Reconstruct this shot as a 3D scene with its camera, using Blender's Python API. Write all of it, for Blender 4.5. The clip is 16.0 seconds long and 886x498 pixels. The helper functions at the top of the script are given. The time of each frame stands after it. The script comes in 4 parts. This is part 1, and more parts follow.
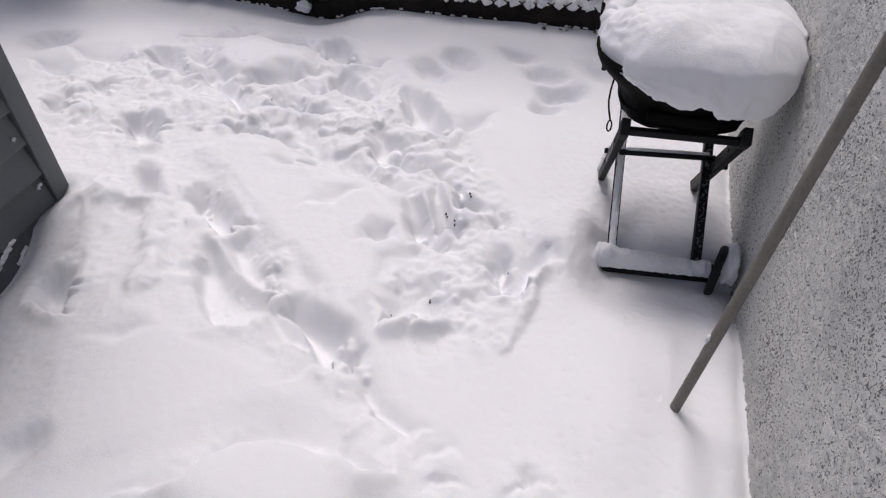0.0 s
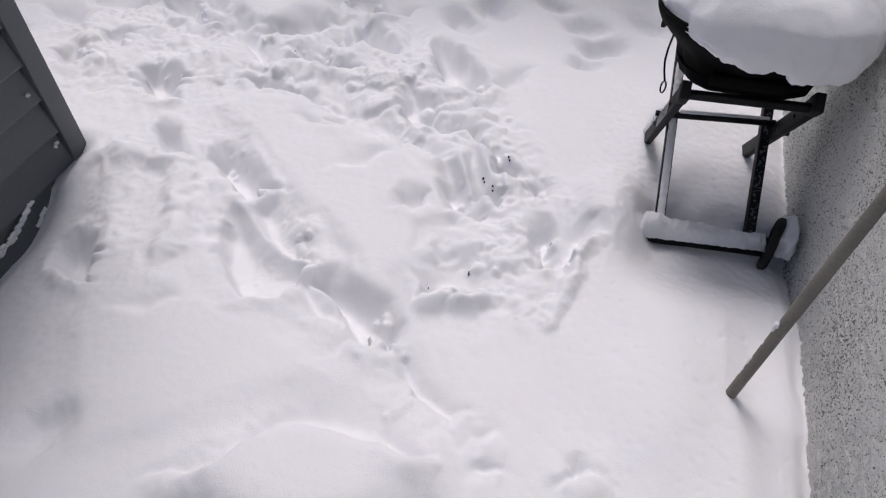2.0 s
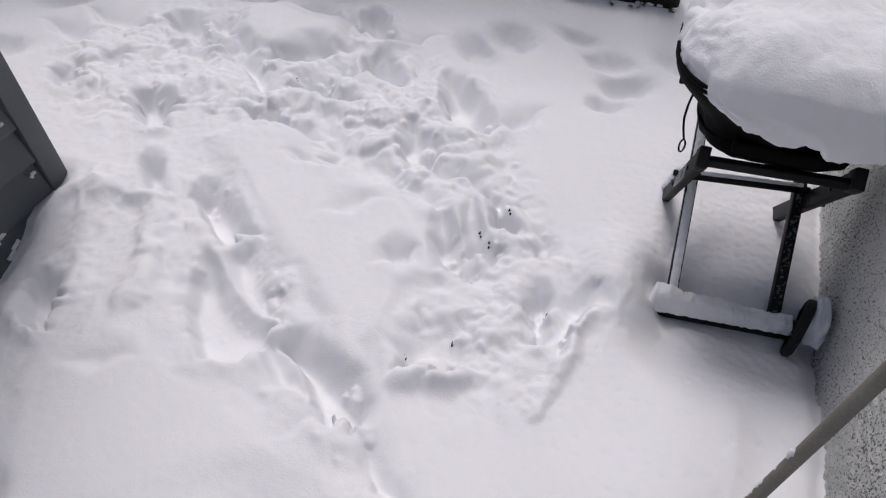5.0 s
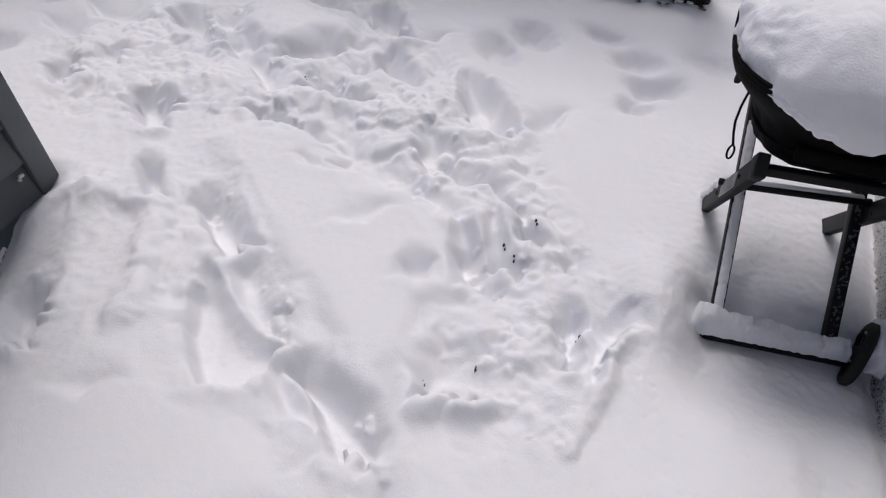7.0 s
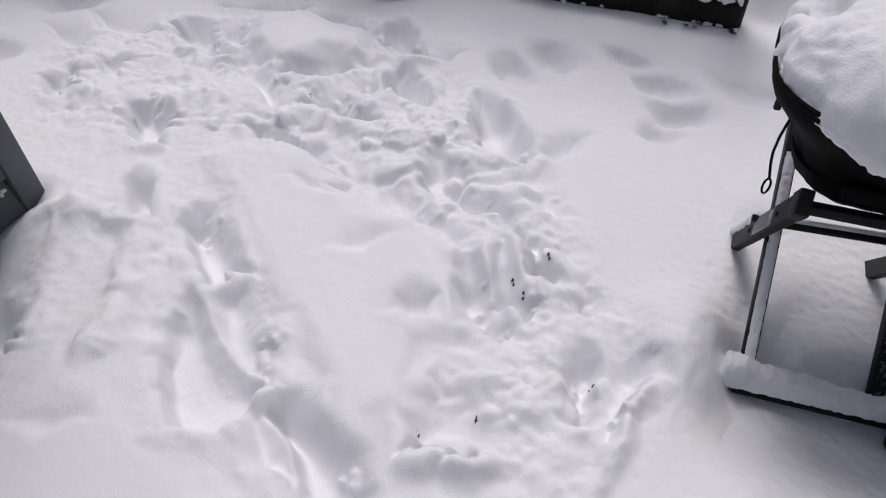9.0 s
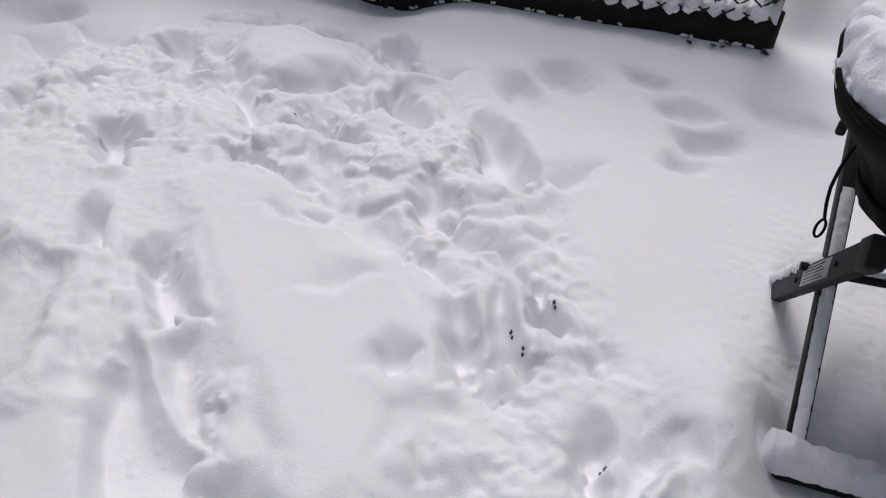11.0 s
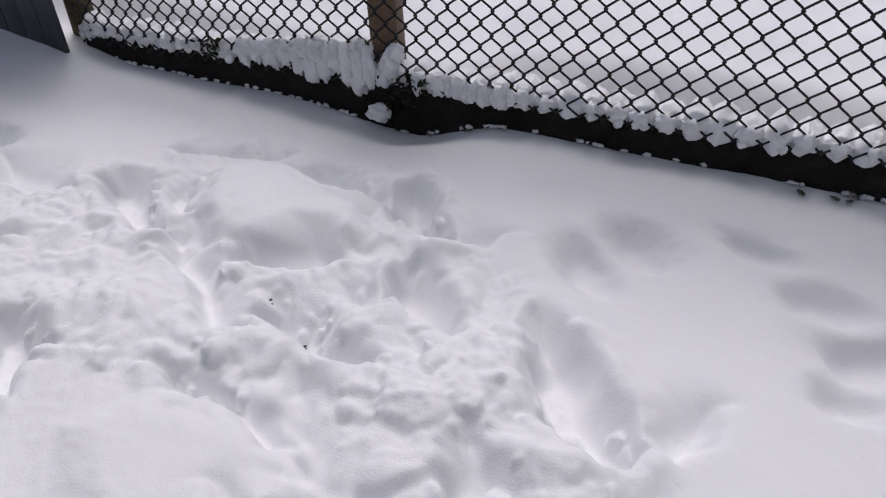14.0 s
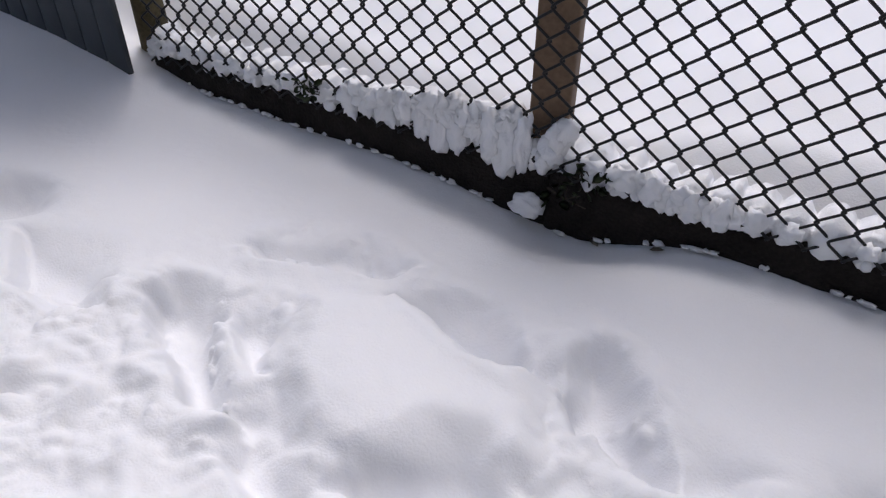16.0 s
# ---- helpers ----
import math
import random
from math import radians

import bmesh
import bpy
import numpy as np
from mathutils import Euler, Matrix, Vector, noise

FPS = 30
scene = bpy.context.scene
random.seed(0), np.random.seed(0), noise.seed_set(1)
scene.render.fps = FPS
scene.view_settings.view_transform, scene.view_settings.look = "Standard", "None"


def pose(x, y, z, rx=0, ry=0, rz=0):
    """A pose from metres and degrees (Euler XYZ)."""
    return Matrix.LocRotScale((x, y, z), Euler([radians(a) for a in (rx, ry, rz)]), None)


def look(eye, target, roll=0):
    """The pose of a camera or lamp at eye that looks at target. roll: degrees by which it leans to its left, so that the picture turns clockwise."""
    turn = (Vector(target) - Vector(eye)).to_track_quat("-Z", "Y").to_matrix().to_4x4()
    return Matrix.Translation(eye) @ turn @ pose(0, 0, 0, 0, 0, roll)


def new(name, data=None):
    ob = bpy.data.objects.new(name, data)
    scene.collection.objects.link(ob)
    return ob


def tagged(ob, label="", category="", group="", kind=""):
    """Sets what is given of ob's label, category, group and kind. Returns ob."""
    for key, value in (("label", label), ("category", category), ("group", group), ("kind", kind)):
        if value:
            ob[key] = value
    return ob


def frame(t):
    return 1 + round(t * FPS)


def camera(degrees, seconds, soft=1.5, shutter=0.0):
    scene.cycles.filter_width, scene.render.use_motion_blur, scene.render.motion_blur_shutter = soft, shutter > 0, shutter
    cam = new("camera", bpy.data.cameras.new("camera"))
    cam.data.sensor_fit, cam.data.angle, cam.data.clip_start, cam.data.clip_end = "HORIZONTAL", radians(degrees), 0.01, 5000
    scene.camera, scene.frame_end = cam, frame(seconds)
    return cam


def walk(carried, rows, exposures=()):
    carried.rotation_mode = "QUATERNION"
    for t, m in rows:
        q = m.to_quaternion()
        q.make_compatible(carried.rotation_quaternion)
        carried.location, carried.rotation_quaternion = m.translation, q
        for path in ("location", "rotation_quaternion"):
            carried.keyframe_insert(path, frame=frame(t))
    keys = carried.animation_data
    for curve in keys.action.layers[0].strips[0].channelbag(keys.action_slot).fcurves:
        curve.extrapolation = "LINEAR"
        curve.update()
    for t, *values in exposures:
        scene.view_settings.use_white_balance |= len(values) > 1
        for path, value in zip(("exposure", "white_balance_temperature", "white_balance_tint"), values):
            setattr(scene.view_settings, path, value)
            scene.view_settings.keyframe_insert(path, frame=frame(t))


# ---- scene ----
cam = camera(67.3, 16.0, soft=1.2)
PATH = [
    (0, (0.25, -0.046, 1.467), (-0.134, 1.365, 0.102), -0.3),
    (0.5, (0.23, -0.007, 1.474), (-0.151, 1.327, 0.033), -0.5),
    (1, (0.196, 0.038, 1.47), (-0.182, 1.349, 0.007), -0.5),
    (1.5, (0.172, 0.046, 1.481), (-0.202, 1.345, 0.007), -0.5),
    (2, (0.133, 0.052, 1.441), (-0.249, 1.344, -0.037), -0.5),
    (2.5, (0.112, 0.099, 1.425), (-0.308, 1.377, -0.055), -0.6),
    (3, (0.14, 0.15, 1.42), (-0.317, 1.415, -0.06), -0.9),
    (3.5, (0.173, 0.198, 1.417), (-0.301, 1.46, -0.06), -0.8),
    (4, (0.195, 0.245, 1.418), (-0.286, 1.507, -0.057), -0.9),
    (6.5, (0.144, 0.408, 1.382), (-0.351, 1.678, -0.081), -0.9),
    (7, (0.101, 0.435, 1.318), (-0.399, 1.702, -0.146), -0.9),
    (7.5, (0.131, 0.508, 1.258), (-0.388, 1.787, -0.189), -0.9),
    (8, (0.158, 0.521, 1.25), (-0.382, 1.814, -0.178), -0.8),
    (8.5, (0.124, 0.539, 1.246), (-0.432, 1.828, -0.178), -0.8),
    (9, (0.088, 0.562, 1.232), (-0.477, 1.852, -0.188), -0.8),
    (9.5, (0.053, 0.619, 1.183), (-0.521, 1.909, -0.234), -0.8),
    (10, (0.064, 0.705, 1.127), (-0.539, 2.018, -0.257), -1.0),
    (12.5, (0.031, 0.895, 1.053), (-0.611, 2.231, -0.29), -0.5),
    (13, (-0.089, 1.083, 1.022), (-0.739, 2.46, -0.275), -0.0),
    (13.5, (-0.192, 1.19, 0.999), (-0.878, 2.626, -0.212), -0.3),
    (14, (-0.3, 1.372, 0.954), (-0.992, 2.816, -0.243), -0.3),
    (14.5, (-0.365, 1.469, 0.957), (-1.075, 2.915, -0.228), 0.0),
    (15, (-0.495, 1.588, 0.904), (-1.233, 3.013, -0.289), 0.5),
    (15.5, (-0.669, 1.761, 0.914), (-1.434, 3.154, -0.3), 1.5),
    (16, (-0.86, 1.875, 0.884), (-1.677, 3.234, -0.335), 2.1),
]
walk(cam, [(t, look(eye, target, roll)) for t, eye, target, roll in PATH], [(0, -0.22, 6460, 16), (2.5, -0.34, 6380, 15), (7.5, -0.40, 6350, 14.5), (12.5, -0.43, 6280, 14.5), (14.5, -0.39, 6270, 14.5), (16, -0.18, 6250, 14)])

# ---- light ----
SUN_AZ, SUN_EL = radians(-30), radians(65)      # from +y turned towards -x
world = bpy.data.worlds.new("overcast_sky")
scene.world = world
world.use_nodes = True
wn = world.node_tree
sky = wn.nodes.new("ShaderNodeTexSky")
sky.sky_type, sky.sun_disc = "NISHITA", False
sky.sun_elevation, sky.sun_rotation = SUN_EL, SUN_AZ
sky.dust_density, sky.air_density, sky.ozone_density = 4.0, 1.0, 1.0
wn.links.new(sky.outputs[0], wn.nodes["Background"].inputs[0])
wn.nodes["Background"].inputs[1].default_value = 0.092
sun = new("sun", bpy.data.lights.new("sun", "SUN"))
sun.data.energy, sun.data.angle, sun.data.color = 1.80, radians(24), (1.0, 0.97, 0.95)
toward = Vector((math.sin(SUN_AZ) * math.cos(SUN_EL), math.cos(SUN_AZ) * math.cos(SUN_EL), math.sin(SUN_EL)))
sun.matrix_world = look(toward * 20, (0, 0, 0))


# ---- materials ----
def material(name, base, rough=0.6, metal=0.0, var=0.15, scale=8.0, fine=120.0, bump=0.2, depth=0.004, dark=None, spots=0.0, spot_scale=40.0, spec=0.4, sss=0.0, patch=0.0):
    m = bpy.data.materials.new(name)
    m.use_nodes = True
    t = m.node_tree
    n, l = t.nodes, t.links
    p = n["Principled BSDF"]
    geo = n.new("ShaderNodeNewGeometry")
    broad = n.new("ShaderNodeTexNoise")
    broad.inputs["Scale"].default_value, broad.inputs["Detail"].default_value = scale, 5
    grain = n.new("ShaderNodeTexNoise")
    grain.inputs["Scale"].default_value, grain.inputs["Detail"].default_value = fine, 4
    for tex in (broad, grain):
        l.new(geo.outputs["Position"], tex.inputs["Vector"])
    low = dark or tuple(c * (1 - var) for c in base)
    high = tuple(min(1, c * (1 + var)) for c in base)
    ramp = n.new("ShaderNodeValToRGB")
    ramp.color_ramp.elements[0].position, ramp.color_ramp.elements[1].position = 0.3, 0.7
    ramp.color_ramp.elements[0].color, ramp.color_ramp.elements[1].color = (*low, 1), (*high, 1)
    mix = n.new("ShaderNodeMath")
    mix.operation = "MULTIPLY_ADD"
    mix.inputs[1].default_value = 0.45
    half = n.new("ShaderNodeMath")
    half.operation = "MULTIPLY"
    half.inputs[1].default_value = 0.55
    l.new(broad.outputs["Fac"], half.inputs[0])
    l.new(grain.outputs["Fac"], mix.inputs[0])
    l.new(half.outputs[0], mix.inputs[2])
    l.new(mix.outputs[0], ramp.inputs[0])
    colour = ramp.outputs[0]
    if spots:
        cells = n.new("ShaderNodeTexNoise")
        cells.inputs["Scale"].default_value, cells.inputs["Detail"].default_value = spot_scale, 2
        l.new(geo.outputs["Position"], cells.inputs["Vector"])
        cut = n.new("ShaderNodeValToRGB")
        cut.color_ramp.elements[0].position, cut.color_ramp.elements[1].position = 0.585, 0.64
        uneven = n.new("ShaderNodeTexNoise")
        uneven.inputs["Scale"].default_value, uneven.inputs["Detail"].default_value = 2.6, 3
        l.new(geo.outputs["Position"], uneven.inputs["Vector"])
        shifted = n.new("ShaderNodeMath")
        shifted.operation = "MULTIPLY_ADD"
        shifted.inputs[1].default_value = 4 * patch
        lower = n.new("ShaderNodeMath")
        lower.operation = "SUBTRACT"
        lower.inputs[1].default_value = 2 * patch
        l.new(cells.outputs["Fac"], lower.inputs[0])
        l.new(uneven.outputs["Fac"], shifted.inputs[0])
        l.new(lower.outputs[0], shifted.inputs[2])
        l.new(shifted.outputs[0], cut.inputs[0])
        blend = n.new("ShaderNodeMix")
        blend.data_type = "RGBA"
        scaled = n.new("ShaderNodeMath")
        scaled.operation = "MULTIPLY"
        scaled.inputs[1].default_value = spots
        l.new(cut.outputs[0], scaled.inputs[0])
        l.new(scaled.outputs[0], blend.inputs["Factor"])
        l.new(colour, blend.inputs["A"])
        blend.inputs["B"].default_value = (*[c * 0.22 for c in base], 1)
        colour = blend.outputs["Result"]
    l.new(colour, p.inputs["Base Color"])
    p.inputs["Roughness"].default_value, p.inputs["Metallic"].default_value = rough, metal
    p.inputs["Specular IOR Level"].default_value = spec
    if sss:
        p.inputs["Subsurface Weight"].default_value = sss
        p.inputs["Subsurface Radius"].default_value = (1.0, 1.05, 1.15)
        p.inputs["Subsurface Scale"].default_value = 0.008
    b = n.new("ShaderNodeBump")
    b.inputs["Strength"].default_value, b.inputs["Distance"].default_value = bump, depth
    l.new(grain.outputs["Fac"], b.inputs["Height"])
    l.new(b.outputs[0], p.inputs["Normal"])
    return m


SNOW = material("snow", (0.865, 0.87, 0.892), rough=0.6, var=0.015, scale=5, fine=210, bump=0.35, depth=0.004, spec=0.42, sss=0.5)
SNOW_RIME = material("rime", (0.085, 0.088, 0.09), rough=0.8, var=0.3, scale=60, fine=400, bump=0.4, depth=0.003)
STUCCO = material("pebble_dash", (0.72, 0.72, 0.69), rough=0.95, var=0.22, scale=3.0, fine=260, bump=0.9, depth=0.006, spots=0.85, spot_scale=175, spec=0.2, patch=0.10)
SIDING = material("siding_paint", (0.105, 0.118, 0.126), rough=0.5, var=0.08, scale=4, fine=90, bump=0.08, depth=0.002)
PANEL = material("panel_paint", (0.05, 0.058, 0.065), rough=0.5, var=0.1, scale=5, fine=110, bump=0.1, depth=0.002)
TIMBER = material("black_timber", (0.021, 0.0175, 0.0155), rough=0.9, var=0.5, scale=14, fine=120, bump=0.8, depth=0.008, spec=0.15)
POST = material("weathered_post", (0.19, 0.125, 0.08), rough=0.8, var=0.3, scale=9, fine=80, bump=0.4, depth=0.004)
POST_OLD = material("mossy_post", (0.10, 0.08, 0.042), rough=0.9, var=0.5, scale=16, fine=90, bump=0.6, depth=0.006)
WIRE = material("vinyl_wire", (0.008, 0.008, 0.009), rough=0.5, var=0.2, scale=30, fine=200, bump=0.1, depth=0.001)
STEEL = material("black_steel", (0.007, 0.0074, 0.0085), rough=0.6, var=0.25, scale=20, fine=160, bump=0.15, depth=0.001, spec=0.22)
FABRIC = material("black_cover", (0.004, 0.0042, 0.0045), rough=0.8, var=0.3, scale=12, fine=300, bump=0.35, depth=0.002, spec=0.08)
RUBBER = material("rubber", (0.012, 0.012, 0.012), rough=0.8, var=0.3, scale=30, fine=200, bump=0.3, depth=0.002)
POLE = material("grey_wood_pole", (0.20, 0.185, 0.16), rough=0.75, var=0.25, scale=10, fine=140, bump=0.3, depth=0.002)
STICKER = material("sticker", (0.42, 0.43, 0.43), rough=0.5, var=0.06, scale=30, fine=300, bump=0.05, depth=0.001)
INK = material("sticker_print", (0.08, 0.08, 0.085), rough=0.6, var=0.1, scale=30, fine=300, bump=0.05, depth=0.001)
LEAF = material("leaf", (0.035, 0.05, 0.018), rough=0.45, var=0.4, scale=40, fine=200, bump=0.2, depth=0.002)
DRY_LEAF = material("dead_leaf", (0.30, 0.27, 0.22), rough=0.8, var=0.4, scale=40, fine=200, bump=0.2, depth=0.002)
TWIG = material("twig", (0.05, 0.04, 0.03), rough=0.9, var=0.3, scale=40, fine=200, bump=0.3, depth=0.002)


# ---- mesh helpers ----
def from_bm(name, bm, mat, smooth=True):
    me = bpy.data.meshes.new(name)
    bmesh.ops.recalc_face_normals(bm, faces=bm.faces)
    bm.to_mesh(me)
    bm.free()
    me.materials.append(mat)
    me.polygons.foreach_set("use_smooth", [smooth] * len(me.polygons))
    return me


def part(name, data, mat, parent=None, label="", smooth=True):
    """A bmesh or a mesh as ONE object, under its parent if it has one."""
    me = from_bm(name, data, mat, smooth) if isinstance(data, bmesh.types.BMesh) else data
    ob = new(name, me)
    if parent:
        ob.parent = parent
        ob.matrix_parent_inverse = parent.matrix_basis.inverted()
    if label:
        ob["label"] = label
    return ob


def empty(name, at, label, category, group="", kind=""):
    ob = new(name)
    ob.empty_display_size = 0.05
    ob.matrix_basis = Matrix.Translation(at)
    return tagged(ob, label, category, group, kind)


def grid_mesh(name, P, mat, smooth=True):
    """A mesh from an array of places with rows and columns."""
    r, c = P.shape[:2]
    i = np.arange(r * c).reshape(r, c)
    q = np.stack([i[:-1, :-1], i[:-1, 1:], i[1:, 1:], i[1:, :-1]], -1).reshape(-1, 4)
    me = bpy.data.meshes.new(name)
    me.vertices.add(r * c)
    me.vertices.foreach_set("co", P.astype(np.float32).ravel())
    me.loops.add(q.size)
    me.loops.foreach_set("vertex_index", q.astype(np.int32).ravel())
    me.polygons.add(len(q))
    me.polygons.foreach_set("loop_start", np.arange(0, q.size, 4, dtype=np.int32))
    me.update(calc_edges=True)
    me.polygons.foreach_set("use_smooth", np.full(len(q), smooth))
    me.materials.append(mat)
    me.validate()
    return me


def box(bm, lo, hi, bevel=0.0, turn=None):
    """A box from lo to hi, its edges bevelled; turn is laid over it."""
    lo, hi = Vector(lo), Vector(hi)
    m = Matrix.Translation((lo + hi) / 2) @ Matrix.Diagonal((*(hi - lo), 1))
    made = bmesh.ops.create_cube(bm, size=1, matrix=(turn or Matrix()) @ m)
    if bevel:
        edges = list({e for v in made["verts"] for e in v.link_edges})
        bmesh.ops.bevel(bm, geom=edges, offset=bevel, segments=2, affect="EDGES", profile=0.5)
    return bm


def beam(a, b, w, h, bevel=0.003):
    """A rectangular tube from a to b; w across, h in the upright plane."""
    a, b = Vector(a), Vector(b)
    z = (b - a).normalized()
    x = Vector((1, 0, 0)) if abs(z.x) < 0.9 else Vector((0, 0, 1))
    y = z.cross(x).normalized()
    x = y.cross(z)
    m = Matrix((x, y, z)).transposed().to_4x4()
    m.translation = a
    return box(bmesh.new(), (-w / 2, -h / 2, 0), (w / 2, h / 2, (b - a).length), bevel, m)


def tube(bm, pts, r, sides=8):
    """A round tube along points; r is one radius or one for each point."""
    pts = [Vector(p) for p in pts]
    rs = r if isinstance(r, (list, tuple)) else [r] * len(pts)
    rings = []
    up = Vector((0.13, 0.97, 0.21))
    for k, p in enumerate(pts):
        d = (pts[min(k + 1, len(pts) - 1)] - pts[max(k - 1, 0)]).normalized()
        u = d.cross(up).normalized()
        v = d.cross(u)
        rings.append([bm.verts.new(p + rs[k] * (math.cos(a) * u + math.sin(a) * v)) for a in (2 * math.pi * s / sides for s in range(sides))])
    for a, b in zip(rings, rings[1:]):
        for s in range(sides):
            bm.faces.new((a[s], a[(s + 1) % sides], b[(s + 1) % sides], b[s]))
    bm.faces.new(rings[0])
    bm.faces.new(rings[-1][::-1])
    return bm


def clump(bm, at, size, seed, rough=0.35, sub=3, freq=1.6):
    """A lump of snow: an uneven ball of three half-widths."""
    made = bmesh.ops.create_icosphere(bm, subdivisions=sub, radius=1)
    off = Vector((seed * 7.31, seed * 3.17, seed * 1.93))
    for v in made["verts"]:
        k = 1 + rough * noise.noise(v.co * freq + off) + rough * 0.5 * noise.noise(v.co * freq * 2.7 + off)
        v.co = Vector(at) + Vector((v.co.x * size[0], v.co.y * size[1], v.co.z * size[2])) * k
    return bm


# ---- noise on arrays ----
def hashed(ix, iy, seed):
    n = (ix * 374761393 + iy * 668265263 + seed * 974711) & 0x7FFFFFFF
    n = ((n ^ (n >> 13)) * 1274126177) & 0x7FFFFFFF
    n = ((n ^ (n >> 15)) * 668265263) & 0x7FFFFFFF
    return ((n ^ (n >> 12)) & 0xFFFF) / 65535.0 * 2 * math.pi


def perlin(x, y, seed=0):
    ix, iy = np.floor(x).astype(np.int64), np.floor(y).astype(np.int64)
    fx, fy = x - ix, y - iy
    u, v = fx**3 * (fx * (fx * 6 - 15) + 10), fy**3 * (fy * (fy * 6 - 15) + 10)

    def corner(a, b):
        t = hashed(ix + a, iy + b, seed)
        return np.cos(t) * (fx - a) + np.sin(t) * (fy - b)

    low = corner(0, 0) * (1 - u) + corner(1, 0) * u
    return 1.4 * (low * (1 - v) + (corner(0, 1) * (1 - u) + corner(1, 1) * u) * v)


def fbm(x, y, octaves=4, seed=0, gain=0.5):
    total, amp = 0 * x, 1.0
    for o in range(octaves):
        total = total + amp * perlin(x * 2**o, y * 2**o, seed + o)
        amp *= gain
    return total


def step(a, b, v):
    t = np.clip((v - a) / (b - a), 0, 1)
    return t * t * (3 - 2 * t)


# ---- the snow ----
FENCE_Y, WALL_X, SHED_X, SHED_Y = 3.23, 0.762, -1.60, 1.48


def spaced(lo, hi, fine, out):
    core = np.arange(lo, hi, fine)
    grow = fine * np.cumsum(1.13 ** np.arange(1, 200))
    grow = grow[grow < out]
    return np.concatenate([lo - grow[::-1], core, core[-1] + grow])


GX, GY = np.meshgrid(spaced(-2.95, 0.80, 0.006, 150), spaced(0.25, 3.45, 0.006, 150))
WX = GX + 0.035 * fbm(GX * 6, GY * 6, 3, 11) + 0.009 * fbm(GX * 22, GY * 22, 2, 31)
WY = GY + 0.035 * fbm(GX * 6, GY * 6, 3, 21) + 0.009 * fbm(GX * 22, GY * 22, 2, 41)
near = step(6, 3.5, np.hypot(GX + 0.8, GY - 1.6))
H = 0.012 * fbm(GX * 1.3, GY * 1.3, 3, 1) * near
# the yard falls towards the shed's near side and the fence's far end
H -= 0.13 * step(-1.0, -1.65, GX) * step(1.45, 1.05, GY)
H -= 0.06 * step(-0.9, -1.5, GX) * step(2.5, 3.1, GY) * step(-2.95, -2.5, GX)
TRODDEN = 0 * GX
BASE = H.copy()


def local(x, y, angle, warp=1.0):
    a = radians(angle)
    dx, dy = (WX - GX) * warp + GX - x, (WY - GY) * warp + GY - y
    return dx * math.cos(a) + dy * math.sin(a), -dx * math.sin(a) + dy * math.cos(a)


def hollow(x, y, long, wide, angle, deep):
    """An old print, half filled and soft."""
    global H
    u, v = local(x, y, angle, 0.4)
    r = (u / long) ** 2 + (v / wide) ** 2
    H = H - 2.0 * deep * np.exp(-(r ** 1.3))


def mound(x, y, long, wide, angle, high, power=1.0):
    global H
    u, v = local(x, y, angle, 0.6)
    H = H + high * np.exp(-((u / long) ** 2 + (v / wide) ** 2) ** power)


def along(points, wide, warp=1.0):
    """The distance from a line of points, in units of wide, and a number that falls from 1 on it to 0."""
    best = np.full(GX.shape, 99.0)
    px, py = (WX - GX) * warp + GX, (WY - GY) * warp + GY
    for (ax, ay), (bx, by) in zip(points, points[1:]):
        t = np.clip(((px - ax) * (bx - ax) + (py - ay) * (by - ay)) / ((bx - ax) ** 2 + (by - ay) ** 2), 0, 1)
        best = np.minimum(best, np.hypot(px - ax - t * (bx - ax), py - ay - t * (by - ay)))
    return best / wide


def ridge(points, wide, high):
    global H
    H = H + high * np.exp(-along(points, wide) ** 2)


DEPTH = 0 * GX


def outline(points, margin, warp):
    """Within a window round a closed outline: the window, the distance to it (positive inside) and how far the nearest edge lies towards the house (1) or away from them (-1)."""
    xs, ys = [p[0] for p in points], [p[1] for p in points]
    j0, j1 = np.searchsorted(GX[0], (min(xs) - margin, max(xs) + margin))
    i0, i1 = np.searchsorted(GY[:, 0], (min(ys) - margin, max(ys) + margin))
    w = np.s_[i0:i1, j0:j1]
    px, py = GX[w] + warp * (WX[w] - GX[w]), GY[w] + warp * (WY[w] - GY[w])
    best, nx, ny, inside = np.full(px.shape, 99.0), 0 * px, 0 * px, np.zeros(px.shape, bool)
    for (ax, ay), (bx, by) in zip(points, points[1:] + points[:1]):
        t = np.clip(((px - ax) * (bx - ax) + (py - ay) * (by - ay)) / ((bx - ax) ** 2 + (by - ay) ** 2 + 1e-9), 0, 1)
        ox, oy = px - ax - t * (bx - ax), py - ay - t * (by - ay)
        d = np.hypot(ox, oy)
        closer = d < best
        best, nx, ny = np.where(closer, d, best), np.where(closer, ox, nx), np.where(closer, oy, ny)
        if by != ay:
            inside ^= ((ay > py) != (by > py)) & (px < (bx - ax) * (py - ay) / (by - ay) + ax)
    sign = np.where(inside, 1.0, -1.0)
    return w, best * sign, sign * (0.92 * ny - 0.39 * nx) / np.maximum(best, 1e-6)


def blurred(a, sigma):
    """An array smoothed over sigma cells."""
    reach = int(3 * sigma) + 1
    weights = np.exp(-0.5 * (np.arange(-reach, reach + 1) / sigma) ** 2)
    weights /= weights.sum()
    for axis in (0, 1):
        padded = np.pad(a, [(reach, reach) if k == axis else (0, 0) for k in (0, 1)], mode="edge")
        a = sum(w * (padded[i:i + a.shape[0]] if axis == 0 else padded[:, i:i + a.shape[1]]) for i, w in enumerate(weights))
    return a


